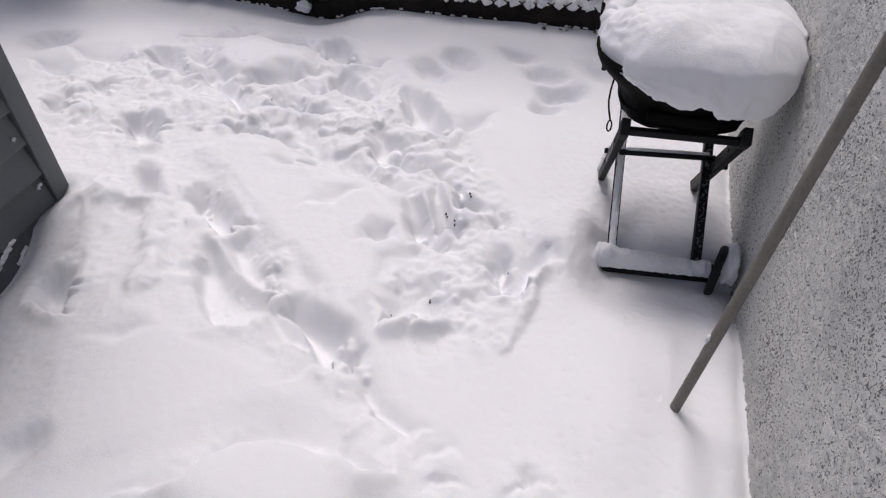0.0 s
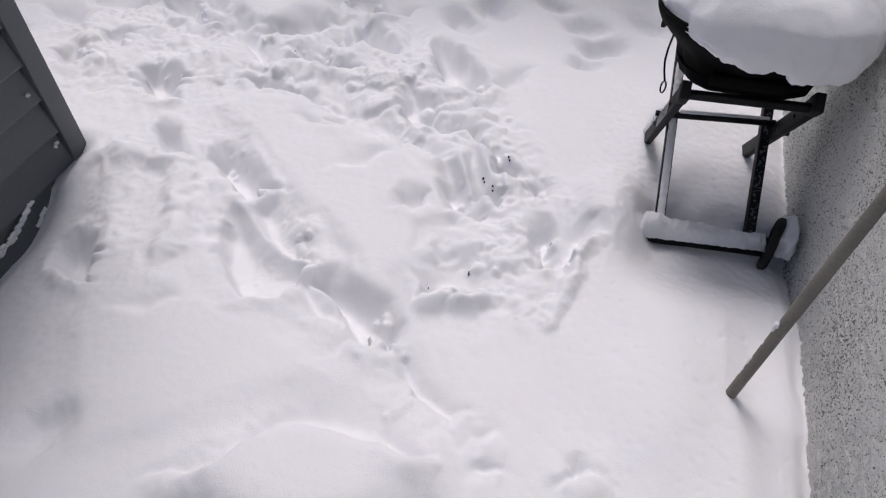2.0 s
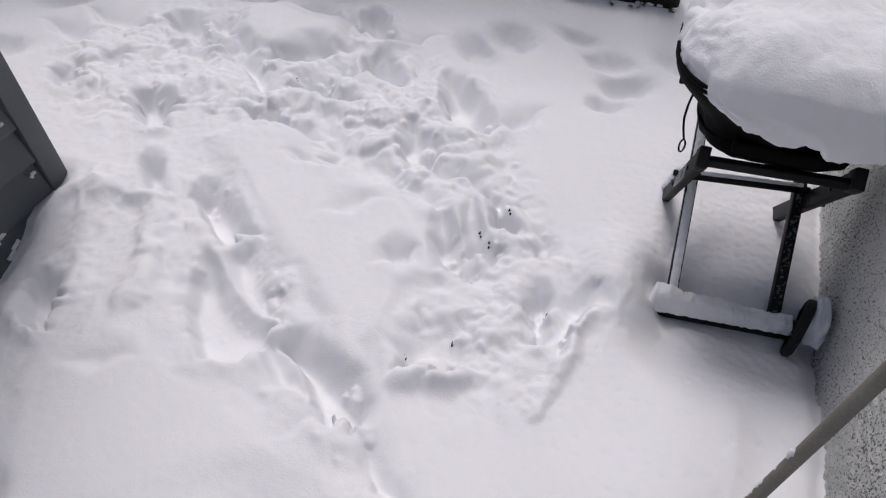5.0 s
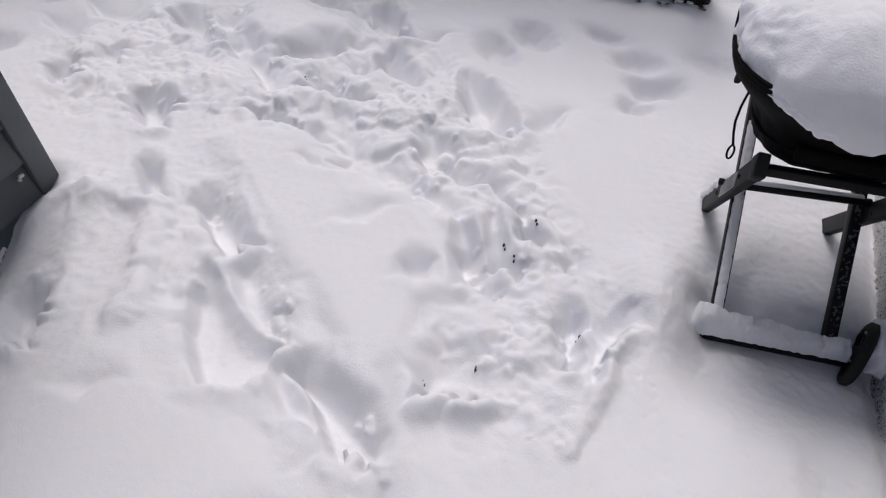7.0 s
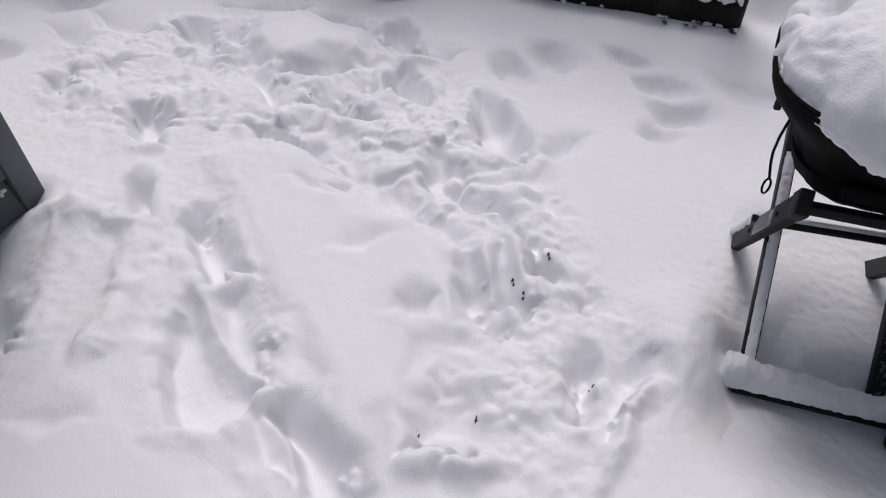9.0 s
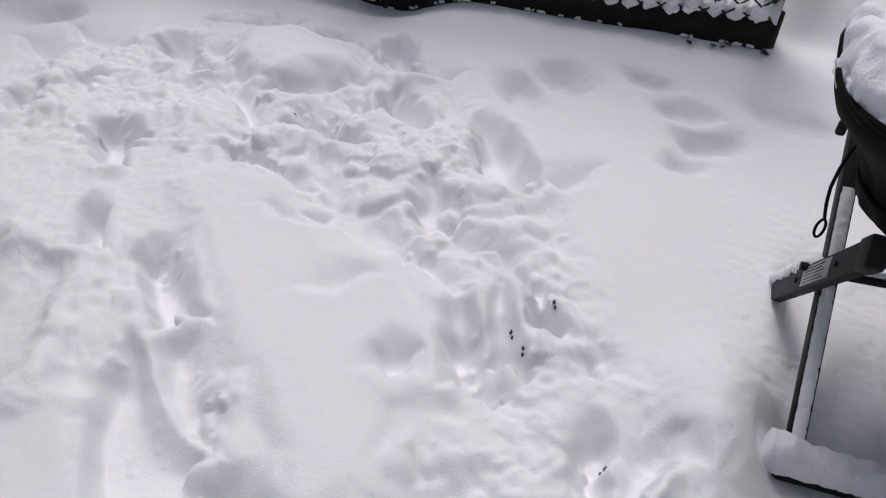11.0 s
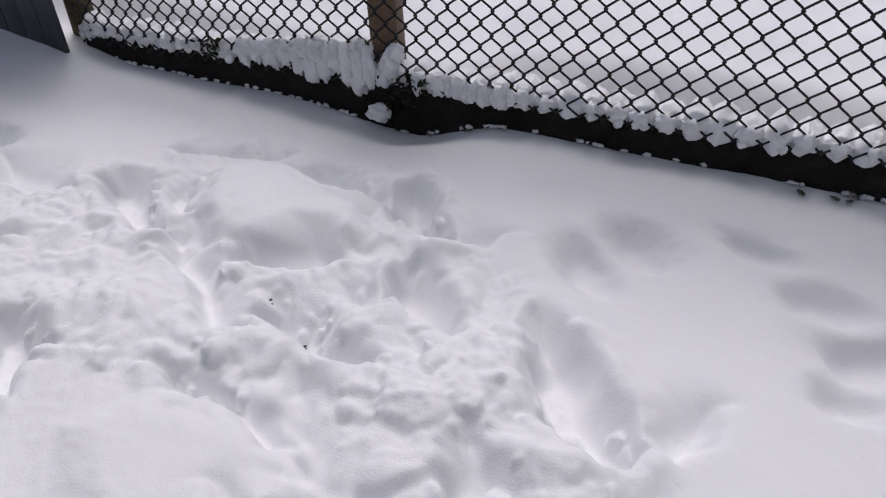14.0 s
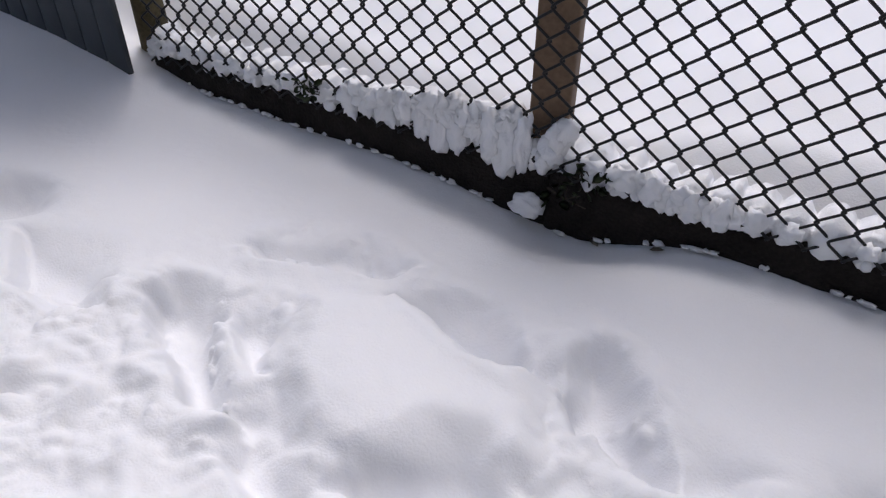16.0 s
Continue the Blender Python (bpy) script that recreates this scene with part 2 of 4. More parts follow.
def pit(deep, soft, *points):
    """A boot's hole: steep where the leg came out towards the house, dragged on the far side, crumbly round the rim."""
    w, d, toward = outline(list(points), 0.25, 0.32)
    toward = blurred(toward, 2)
    near_side = step(-0.2, 0.6, toward)
    wide = (0.060 - 0.035 * toward) * soft
    bowl = blurred(step(-0.3, 1.0, (d + 0.07 * near_side) / wide), 1.6 * soft)
    crisp = 0.013 * soft
    fall = bowl * (1 - near_side * (1 - step(-crisp, 1.2 * crisp, d)))
    DEPTH[w] = np.maximum(DEPTH[w], 1.05 * deep * fall)
    H[w] += 0.14 * deep * np.exp(-((d + 0.030) / 0.028) ** 2) * (0.6 + 0.4 * toward) / soft
    if soft < 1.5:
        TRODDEN[w] = np.maximum(TRODDEN[w], 0.5 * step(-0.09, 0.0, d))


def table(rise, *points):
    """A piece of untouched snow, its top smooth and its shoulders round."""
    w, d, _ = outline(list(points), 0.3, 0.5)
    H[w] += rise * step(-0.015, 0.065, d)
    TRODDEN[w] *= 1 - step(0.0, 0.05, d)


def churned(much, margin, *points):
    w, d, _ = outline(list(points), 0.4, 1.0)
    TRODDEN[w] = np.maximum(TRODDEN[w], much * step(-margin, margin, d))


# the far side: prints beyond the trodden way
pit(0.100, 1, (-1.647, 1.936), (-1.595, 1.976), (-1.519, 1.948), (-1.451, 1.902), (-1.473, 1.858), (-1.435, 1.805), (-1.419, 1.761), (-1.446, 1.751), (-1.501, 1.769), (-1.570, 1.821))
pit(0.070, 1, (-2.049, 1.940), (-2.017, 2.016), (-1.919, 1.970), (-1.885, 1.902), (-1.928, 1.886), (-1.918, 1.843), (-1.974, 1.868))
pit(0.050, 1, (-1.954, 2.106), (-1.910, 2.145), (-1.831, 2.131), (-1.851, 2.089), (-1.818, 2.029), (-1.855, 2.027), (-1.900, 2.061))
pit(0.060, 2, (-2.375, 2.257), (-2.267, 2.299), (-2.114, 2.231), (-2.079, 2.135), (-2.261, 2.175))
pit(0.050, 1.5, (-2.276, 2.402), (-2.037, 2.467), (-1.948, 2.395), (-1.969, 2.321), (-2.106, 2.284))
# the ring of steps round the far plateau
pit(0.105, 1.2, (-1.446, 2.690), (-1.334, 2.644), (-1.247, 2.613), (-1.181, 2.607), (-1.153, 2.647), (-1.166, 2.705), (-1.246, 2.769), (-1.356, 2.788), (-1.429, 2.749))
pit(0.042, 1.4, (-1.807, 2.643), (-1.740, 2.619), (-1.648, 2.684), (-1.520, 2.734), (-1.498, 2.814), (-1.623, 2.836), (-1.729, 2.777), (-1.797, 2.703))
pit(0.100, 1, (-1.066, 2.648), (-1.013, 2.597), (-0.963, 2.578), (-0.927, 2.554), (-0.855, 2.549), (-0.867, 2.609), (-0.932, 2.678), (-0.975, 2.751), (-1.054, 2.804), (-1.098, 2.769))
pit(0.050, 1.5, (-0.847, 2.565), (-0.768, 2.590), (-0.746, 2.666), (-0.797, 2.698), (-0.876, 2.661))
pit(0.045, 1.2, (-1.129, 2.652), (-1.073, 2.629), (-1.007, 2.571), (-0.994, 2.592), (-1.067, 2.680), (-1.143, 2.752), (-1.198, 2.768))
pit(0.080, 1, (-1.847, 2.408), (-1.783, 2.356), (-1.709, 2.345), (-1.654, 2.311), (-1.595, 2.274), (-1.544, 2.279), (-1.537, 2.310), (-1.600, 2.365), (-1.683, 2.419), (-1.695, 2.462), (-1.767, 2.497), (-1.856, 2.473))
pit(0.050, 1, (-1.655, 2.432), (-1.589, 2.394), (-1.531, 2.383), (-1.569, 2.425), (-1.582, 2.482), (-1.618, 2.533), (-1.672, 2.524), (-1.685, 2.484))
pit(0.050, 1.6, (-2.108, 2.286), (-1.957, 2.275), (-1.900, 2.318), (-1.909, 2.362), (-1.954, 2.392), (-2.047, 2.384), (-2.151, 2.335))
pit(0.060, 1.3, (-1.547, 2.291), (-1.490, 2.291), (-1.452, 2.232), (-1.382, 2.204), (-1.336, 2.191), (-1.281, 2.140), (-1.214, 2.100), (-1.163, 2.077), (-1.128, 2.079), (-1.089, 2.093), (-1.111, 2.139), (-1.202, 2.177), (-1.273, 2.232), (-1.355, 2.289), (-1.470, 2.368), (-1.505, 2.366), (-1.526, 2.328))
pit(0.060, 1, (-1.271, 2.280), (-1.214, 2.271), (-1.132, 2.310), (-1.090, 2.341), (-1.054, 2.393), (-1.085, 2.441), (-1.129, 2.473), (-1.199, 2.427), (-1.263, 2.333))
pit(0.100, 1, (-1.128, 2.161), (-1.084, 2.142), (-1.046, 2.132), (-1.000, 2.126), (-0.966, 2.098), (-0.918, 2.086), (-0.866, 2.086), (-0.823, 2.098), (-0.823, 2.131), (-0.857, 2.166), (-0.921, 2.172), (-0.959, 2.211), (-1.006, 2.238), (-1.073, 2.228), (-1.113, 2.251), (-1.123, 2.204))
pit(0.050, 1, (-0.998, 2.316), (-0.961, 2.270), (-0.899, 2.249), (-0.860, 2.277), (-0.896, 2.342), (-0.960, 2.390), (-1.002, 2.371))
pit(0.110, 1, (-0.920, 2.398), (-0.867, 2.314), (-0.813, 2.279), (-0.760, 2.266), (-0.723, 2.256), (-0.718, 2.286), (-0.738, 2.344), (-0.791, 2.413), (-0.853, 2.452), (-0.895, 2.492), (-0.933, 2.463))
pit(0.060, 1, (-1.209, 1.950), (-1.136, 1.919), (-1.083, 1.922), (-1.017, 1.938), (-0.976, 1.935), (-0.937, 1.911), (-0.896, 1.890), (-0.881, 1.910), (-0.921, 1.947), (-0.983, 1.961), (-1.059, 1.972), (-1.128, 1.971), (-1.175, 1.991))
# the trodden way towards the house
pit(0.110, 1, (-0.586, 2.406), (-0.544, 2.273), (-0.492, 2.206), (-0.458, 2.153), (-0.417, 2.121), (-0.358, 2.088), (-0.321, 2.112), (-0.297, 2.152), (-0.329, 2.220), (-0.397, 2.277), (-0.433, 2.352), (-0.510, 2.397), (-0.566, 2.433))
pit(0.055, 1.8, (-0.307, 2.180), (-0.242, 2.152), (-0.198, 2.216), (-0.191, 2.324), (-0.244, 2.344), (-0.286, 2.293), (-0.314, 2.232))
pit(0.090, 1, (-0.314, 1.590), (-0.275, 1.532), (-0.242, 1.496), (-0.202, 1.477), (-0.173, 1.470), (-0.169, 1.496), (-0.197, 1.553), (-0.254, 1.624), (-0.304, 1.671), (-0.344, 1.677))
pit(0.090, 1, (-0.233, 1.622), (-0.210, 1.568), (-0.184, 1.579), (-0.160, 1.564), (-0.136, 1.548), (-0.138, 1.597), (-0.183, 1.663), (-0.224, 1.691), (-0.275, 1.764), (-0.274, 1.717))
pit(0.110, 0.8, (-0.182, 1.753), (-0.149, 1.698), (-0.116, 1.668), (-0.097, 1.671), (-0.102, 1.706), (-0.133, 1.738), (-0.165, 1.771), (-0.189, 1.797))
pit(0.040, 1, (-0.803, 1.791), (-0.695, 1.785), (-0.592, 1.744), (-0.522, 1.766), (-0.444, 1.746), (-0.381, 1.698), (-0.351, 1.686), (-0.365, 1.740), (-0.429, 1.790), (-0.521, 1.819), (-0.529, 1.856), (-0.593, 1.916), (-0.698, 1.934), (-0.796, 1.935), (-0.862, 1.909), (-0.813, 1.859))
pit(0.060, 1, (-0.470, 1.866), (-0.417, 1.865), (-0.363, 1.841), (-0.303, 1.839), (-0.265, 1.804), (-0.207, 1.778), (-0.168, 1.758), (-0.151, 1.777), (-0.193, 1.832), (-0.263, 1.893), (-0.325, 1.922), (-0.410, 1.959), (-0.452, 1.928))
pit(0.070, 1, (-0.589, 1.947), (-0.548, 1.919), (-0.511, 1.849), (-0.480, 1.848), (-0.449, 1.901), (-0.443, 1.974), (-0.494, 2.029), (-0.571, 2.076), (-0.619, 2.074), (-0.611, 2.014))
pit(0.030, 1.5, (-0.298, 2.046), (-0.249, 1.952), (-0.166, 1.906), (-0.130, 1.920), (-0.173, 2.010), (-0.243, 2.067))
pit(0.060, 1, (-0.044, 1.654), (-0.009, 1.608), (0.014, 1.627), (0.003, 1.694), (-0.024, 1.715))
pit(0.055, 1, (-0.445, 1.496), (-0.411, 1.449), (-0.380, 1.432), (-0.355, 1.461), (-0.359, 1.520), (-0.398, 1.535), (-0.433, 1.526))
pit(0.035, 2, (-0.662, 1.564), (-0.583, 1.576), (-0.552, 1.666), (-0.593, 1.712), (-0.651, 1.702), (-0.694, 1.635))
pit(0.035, 1.3, (-0.926, 1.785), (-0.866, 1.752), (-0.790, 1.753), (-0.818, 1.784), (-0.894, 1.813))
pit(0.050, 1.3, (-0.276, 1.189), (-0.231, 1.133), (-0.222, 1.158), (-0.155, 1.164), (-0.128, 1.160), (-0.103, 1.189), (-0.063, 1.200), (-0.085, 1.287), (-0.147, 1.320), (-0.235, 1.309), (-0.274, 1.261))
pit(0.110, 0.4, (-0.258, 1.182), (-0.235, 1.134), (-0.221, 1.144), (-0.229, 1.179))
pit(0.110, 0.4, (-0.148, 1.211), (-0.131, 1.168), (-0.122, 1.180), (-0.117, 1.224), (-0.130, 1.232))
pit(0.090, 0.9, (-0.009, 1.460), (0.015, 1.402), (0.042, 1.333), (0.059, 1.319), (0.072, 1.329), (0.069, 1.374), (0.057, 1.418), (0.067, 1.455), (0.054, 1.502), (0.021, 1.525), (-0.008, 1.504))
pit(0.050, 1.2, (0.058, 1.486), (0.097, 1.339), (0.113, 1.301), (0.132, 1.400), (0.162, 1.493), (0.158, 1.544), (0.099, 1.538))
pit(0.030, 1, (-0.002, 0.772), (0.010, 0.752), (0.041, 0.768), (0.034, 0.806), (0.005, 0.798))
pit(0.030, 0.8, (0.023, 0.706), (0.038, 0.690), (0.063, 0.702), (0.047, 0.719))
pit(0.045, 0.7, (0.214, 0.772), (0.228, 0.723), (0.247, 0.737), (0.238, 0.779))
# the way past the shed
pit(0.100, 1, (-1.096, 1.516), (-1.019, 1.439), (-0.944, 1.382), (-0.887, 1.344), (-0.872, 1.366), (-0.890, 1.412), (-0.842, 1.409), (-0.913, 1.483), (-0.990, 1.544), (-1.062, 1.593), (-1.121, 1.577))
pit(0.050, 1.3, (-0.870, 1.343), (-0.770, 1.232), (-0.684, 1.178), (-0.596, 1.152), (-0.649, 1.264), (-0.731, 1.351), (-0.824, 1.414))
pit(0.075, 1, (-0.861, 1.131), (-0.791, 1.053), (-0.730, 1.001), (-0.695, 1.003), (-0.622, 1.018), (-0.608, 1.055), (-0.617, 1.099), (-0.613, 1.147), (-0.678, 1.204), (-0.770, 1.232), (-0.870, 1.287), (-0.928, 1.299), (-0.913, 1.221))
pit(0.110, 1, (-0.555, 1.104), (-0.460, 1.050), (-0.396, 0.983), (-0.362, 0.941), (-0.325, 0.932), (-0.307, 0.946), (-0.284, 0.929), (-0.280, 0.963), (-0.285, 1.033), (-0.315, 1.078), (-0.397, 1.111), (-0.479, 1.135), (-0.558, 1.150))
pit(0.045, 1.2, (-0.625, 1.097), (-0.505, 0.995), (-0.419, 0.976), (-0.420, 1.018), (-0.514, 1.092), (-0.591, 1.141))
pit(0.045, 1.6, (-0.278, 0.935), (-0.177, 0.833), (-0.069, 0.778), (-0.051, 0.816), (-0.157, 0.910), (-0.246, 0.982))
pit(0.030, 2.2, (-1.026, 0.875), (-0.951, 0.873), (-0.913, 0.926), (-0.948, 0.965), (-1.013, 0.948))
pit(0.090, 1, (-1.419, 1.072), (-1.371, 0.995), (-1.277, 0.946), (-1.210, 0.936), (-1.261, 1.019), (-1.247, 1.044), (-1.296, 1.107), (-1.376, 1.125), (-1.403, 1.097))
pit(0.035, 2, (-1.076, 1.235), (-0.963, 1.155), (-0.865, 1.155), (-0.982, 1.285), (-1.067, 1.321))
pit(0.100, 1, (-1.352, 1.575), (-1.282, 1.506), (-1.228, 1.475), (-1.215, 1.488), (-1.241, 1.536), (-1.300, 1.624), (-1.342, 1.637), (-1.382, 1.621))
# the dip before the heap in front
pit(0.065, 1.8, (-0.620, 0.600), (-0.521, 0.699), (-0.449, 0.775), (-0.394, 0.793), (-0.324, 0.812), (-0.243, 0.765), (-0.153, 0.724), (-0.105, 0.668), (-0.140, 0.648), (-0.203, 0.664), (-0.289, 0.660), (-0.374, 0.652), (-0.441, 0.635), (-0.491, 0.588), (-0.513, 0.523), (-0.582, 0.490), (-0.653, 0.486), (-0.661, 0.543))
pit(0.075, 1, (-0.231, 0.735), (-0.171, 0.673), (-0.136, 0.655), (-0.108, 0.667), (-0.135, 0.713), (-0.172, 0.735), (-0.226, 0.761))
# how far the feet have churned it
churned(0.85, 0.10, (-2.17, 2.09), (-1.91, 2.49), (-1.42, 2.33), (-1.13, 2.69), (-0.60, 2.44), (-0.27, 2.06), (0.00, 1.76), (0.10, 1.58), (0.12, 1.29), (0.11, 1.13), (-0.10, 1.04), (-0.19, 1.14), (-0.31, 1.31), (-0.23, 1.44), (-0.39, 1.67), (-0.69, 1.78), (-1.18, 1.92), (-1.43, 1.89), (-1.46, 1.71), (-1.82, 1.74))
churned(0.45, 0.08, (-1.46, 1.58), (-1.12, 1.63), (-0.64, 1.24), (-0.30, 1.07), (-0.02, 0.82), (0.07, 0.67), (-0.11, 0.64), (-0.35, 0.88), (-0.78, 0.94), (-0.97, 1.23))
# the three untrodden pieces that were left standing
table(0.040, (-1.61, 2.56), (-1.43, 2.67), (-1.24, 2.62), (-1.13, 2.64), (-1.05, 2.58), (-1.03, 2.47), (-1.10, 2.35), (-1.27, 2.29), (-1.35, 2.29), (-1.49, 2.39))
table(0.022, (-1.16, 1.89), (-0.97, 1.92), (-0.68, 1.76), (-0.52, 1.75), (-0.36, 1.66), (-0.31, 1.57), (-0.22, 1.47), (-0.31, 1.34), (-0.27, 1.21), (-0.37, 1.08), (-0.59, 1.26), (-0.84, 1.45), (-1.04, 1.62), (-1.28, 1.75))
table(0.010, (-1.18, 0.79), (-1.11, 1.07), (-0.82, 0.98), (-0.50, 0.91), (-0.39, 0.83), (-0.51, 0.74), (-0.69, 0.58), (-0.88, 0.44))
# older, half-filled prints
hollow(-0.525, 2.625, 0.105, 0.065, -40, 0.040)
hollow(-0.425, 2.765, 0.095, 0.070, -30, 0.040)
hollow(-0.17, 2.85, 0.095, 0.045, -12, 0.024)
hollow(-0.02, 2.72, 0.085, 0.060, -8, 0.032)
hollow(0.07, 2.58, 0.095, 0.060, 25, 0.045)
hollow(0.03, 2.43, 0.060, 0.050, 10, 0.030)
hollow(0.28, 2.78, 0.14, 0.060, -20, 0.025)
hollow(-2.45, 2.45, 0.12, 0.080, 20, 0.045)
hollow(-2.40, 2.00, 0.12, 0.080, 20, 0.035)
hollow(-1.00, 0.50, 0.080, 0.050, 60, 0.024)
# banks, ridges and drifts
mound(-1.30, 2.50, 0.24, 0.16, -25, 0.030, 1.5)
mound(-1.35, 2.02, 0.16, 0.12, -40, 0.045)
mound(-0.66, 2.10, 0.15, 0.10, -35, 0.050)
mound(-0.33, 0.54, 0.27, 0.15, 10, 0.11, 2.2)
mound(0.225, 1.62, 0.100, 0.150, 20, 0.060, 1.6)
mound(0.40, 1.02, 0.12, 0.24, 0, 0.030, 1.6)
ridge([(-1.56, 1.30), (-1.44, 1.45), (-1.37, 1.43), (-1.32, 1.22), (-1.20, 1.08)], 0.050, 0.022)
ridge([(-1.42, 1.44), (-1.20, 1.42), (-1.08, 1.27), (-1.00, 1.10)], 0.050, 0.030)
ridge([(0.15, 1.46), (0.14, 1.30), (0.10, 1.12)], 0.022, 0.022)
# no print goes deeper than the ground
lumps = 0.8 * fbm(GX * 5, GY * 5, 2, 51, 0.5) + np.abs(perlin(WX * 9, WY * 9, 59)) + 0.55 * np.abs(perlin(WX * 19, WY * 19, 67)) - 0.35
H += TRODDEN * 0.030 * blurred(lumps, 0.7) * (0.45 + 0.65 * step(0.08, 0.0, DEPTH)) - DEPTH
deep = 0.16
H = np.where(H < BASE, BASE - deep * np.tanh((BASE - H) / deep), H)
# fresh drift round the cart, a gap along the wall, the bank behind the fence
H -= 0.075 * step(0.20, 0.37, GX) * step(1.72, 1.60, GY) * step(1.25, 1.52, GY)
H -= 0.030 * step(0.27, 0.36, GX) * step(1.50, 1.66, GY) * step(2.25, 2.05, GY)
# the low strip between the bank and the wall
edge = 0.585 - 0.12 * np.clip(GY - 1.0, -0.4, 0.4) + 0.012 * fbm(GY * 4, 0 * GY, 2, 63)
H -= 0.032 * step(-0.030, 0.070, GX - edge) * step(1.42, 1.20, GY)
H -= 0.055 * np.exp(-((GX + 1.28) / 0.20) ** 2) * step(2.95, 3.15, GY)
H += 0.06 * step(-2.75, -3.5, GX) * step(2.4, 3.05, GY) * near
H -= 0.035 * np.exp(-((GX - WALL_X) / 0.035) ** 2) * (0.9 + 0.3 * fbm(GX * 9, GY * 9, 2, 5)) * step(4.6, 4.2, GY)
H -= 0.050 * np.exp(-((GX - SHED_X) / 0.06) ** 2) * step(SHED_Y + 0.05, SHED_Y - 0.05, GY) * near
bank = step(FENCE_Y + 0.03, FENCE_Y + 0.30, GY)
H += bank * (0.16 + 0.06 * step(3.5, 3.9, GY) + 0.03 * fbm(GX * 1.1, GY * 1.1, 2, 8) * near)
H += 0.10 * np.exp(-((GX - 0.25) / 0.06) ** 2) * step(3.22, 3.45, GY) * step(4.5, 3.8, GY)
# crumbs where feet have gone, wind grain elsewhere
crumbs = fbm(GX * 24, GY * 24, 3, 61, 0.6)
patchy = step(-0.2, 0.4, fbm(GX * 4, GY * 4, 2, 57))
H += TRODDEN * (0.0016 + 0.0038 * patchy) * (crumbs + 0.8 * np.abs(perlin(GX * 40, GY * 40, 53)))


def clods(count, small, large, want, seed):
    """Rounded lumps of kicked-up snow, thick where feet have gone; where two meet there is a crease."""
    rnd = random.Random(seed)
    xs, ys = GX[0], GY[:, 0]
    made = 0
    while made < count:
        x, y = rnd.uniform(-2.1, 0.3), rnd.uniform(0.5, 2.8)
        i, j = int(np.searchsorted(ys, y)), int(np.searchsorted(xs, x))
        if TRODDEN[i, j] * (0.4 + 0.6 * patchy[i, j]) < want + rnd.random() * 0.5:
            continue
        made += 1
        r = small + (large - small) * rnd.random() ** 2.5
        k = int(r * 1.5 / 0.006) + 2
        w = np.s_[max(i - k, 0):i + k + 1, max(j - k, 0):j + k + 1]
        a, squash = rnd.uniform(0, math.pi), rnd.uniform(0.6, 1.0)
        u = (GX[w] - x) * math.cos(a) + (GY[w] - y) * math.sin(a)
        v = ((GY[w] - y) * math.cos(a) - (GX[w] - x) * math.sin(a)) / squash
        d = np.hypot(u, v) / r * (1 + 0.45 * crumbs[w])
        cap = H[i, j] + r * (0.95 * np.sqrt(np.clip(1 - d * d, 0, 1)) - rnd.uniform(0.52, 0.84))
        H[w] = np.where(d < 1, np.maximum(H[w], cap), H[w])


clods(110, 0.018, 0.042, 0.40, 5)
clods(700, 0.007, 0.018, 0.25, 6)
H += near * (0.0007 * fbm(GX * 34, GY * 34, 2, 71) + 0.0005 * fbm(GX * 60, GY * 60, 1, 81)) * (1 - 0.5 * TRODDEN)
rain = step(-0.1, 0.25, GX) * near * step(2.3, 1.9, GY)
H += step(0.02, 0.2, GX) * near * step(1.0, 1.5, GY) * step(2.5, 2.1, GY) * 0.0028 * fbm(GX * 42, GY * 42, 2, 95)
H += near * step(-0.85, -1.15, GX) * step(2.3, 1.7, GY) * 0.0018 * fbm(GX * 24, GY * 24, 3, 97, 0.6)
H -= rain * 0.0035 * step(0.35, 0.75, fbm(GX * 45, GY * 45, 1, 91))
ground = part("ground", grid_mesh("ground", np.stack([GX, GY, H], -1), SNOW), SNOW)
tagged(ground, "deep white snow trodden by boots, over a back yard", "snow", kind="structure")

XS, YS = GX[0], GY[:, 0]


def snow_z(x, y):
    i, j = int(np.searchsorted(YS, y)), int(np.searchsorted(XS, x))
    return float(H[min(i, len(YS) - 1), min(j, len(XS) - 1)])


# ---- the rendered wall ----
# unseen upper wall carried up to 6.5 m to keep skylight off the snow
wy, wz = np.meshgrid(np.concatenate([np.arange(-3.0, 0.2, 0.2), np.arange(0.2, 2.7, 0.0075), np.arange(2.7, 4.3, 0.1)]),
                     np.concatenate([np.arange(-0.3, 1.35, 0.0075), np.arange(1.35, 6.6, 0.35)]))
relief = 0.0045 * fbm(wy * 60, wz * 60, 2, 3) + 0.009 * np.clip(fbm(wy * 75, wz * 60, 1, 7), -1, 0) + 0.003 * fbm(wy * 3, wz * 3, 2, 9)
pits = -0.006 * step(0.62, 0.9, fbm(wy * 22, wz * 22, 1, 13))
wall = empty("wall_east", (WALL_X, 0.6, 0), "grey-white pebble-dash rendered house wall with dark pits", "wall", kind="structure")
part("render_coat", grid_mesh("render_coat", np.stack([WALL_X - relief - pits, wy, wz], -1), STUCCO), STUCCO, wall)
part("masonry", box(bmesh.new(), (WALL_X + 0.012, -3.0, -0.3), (WALL_X + 0.30, 4.2, 6.5), 0.01), STUCCO, wall)


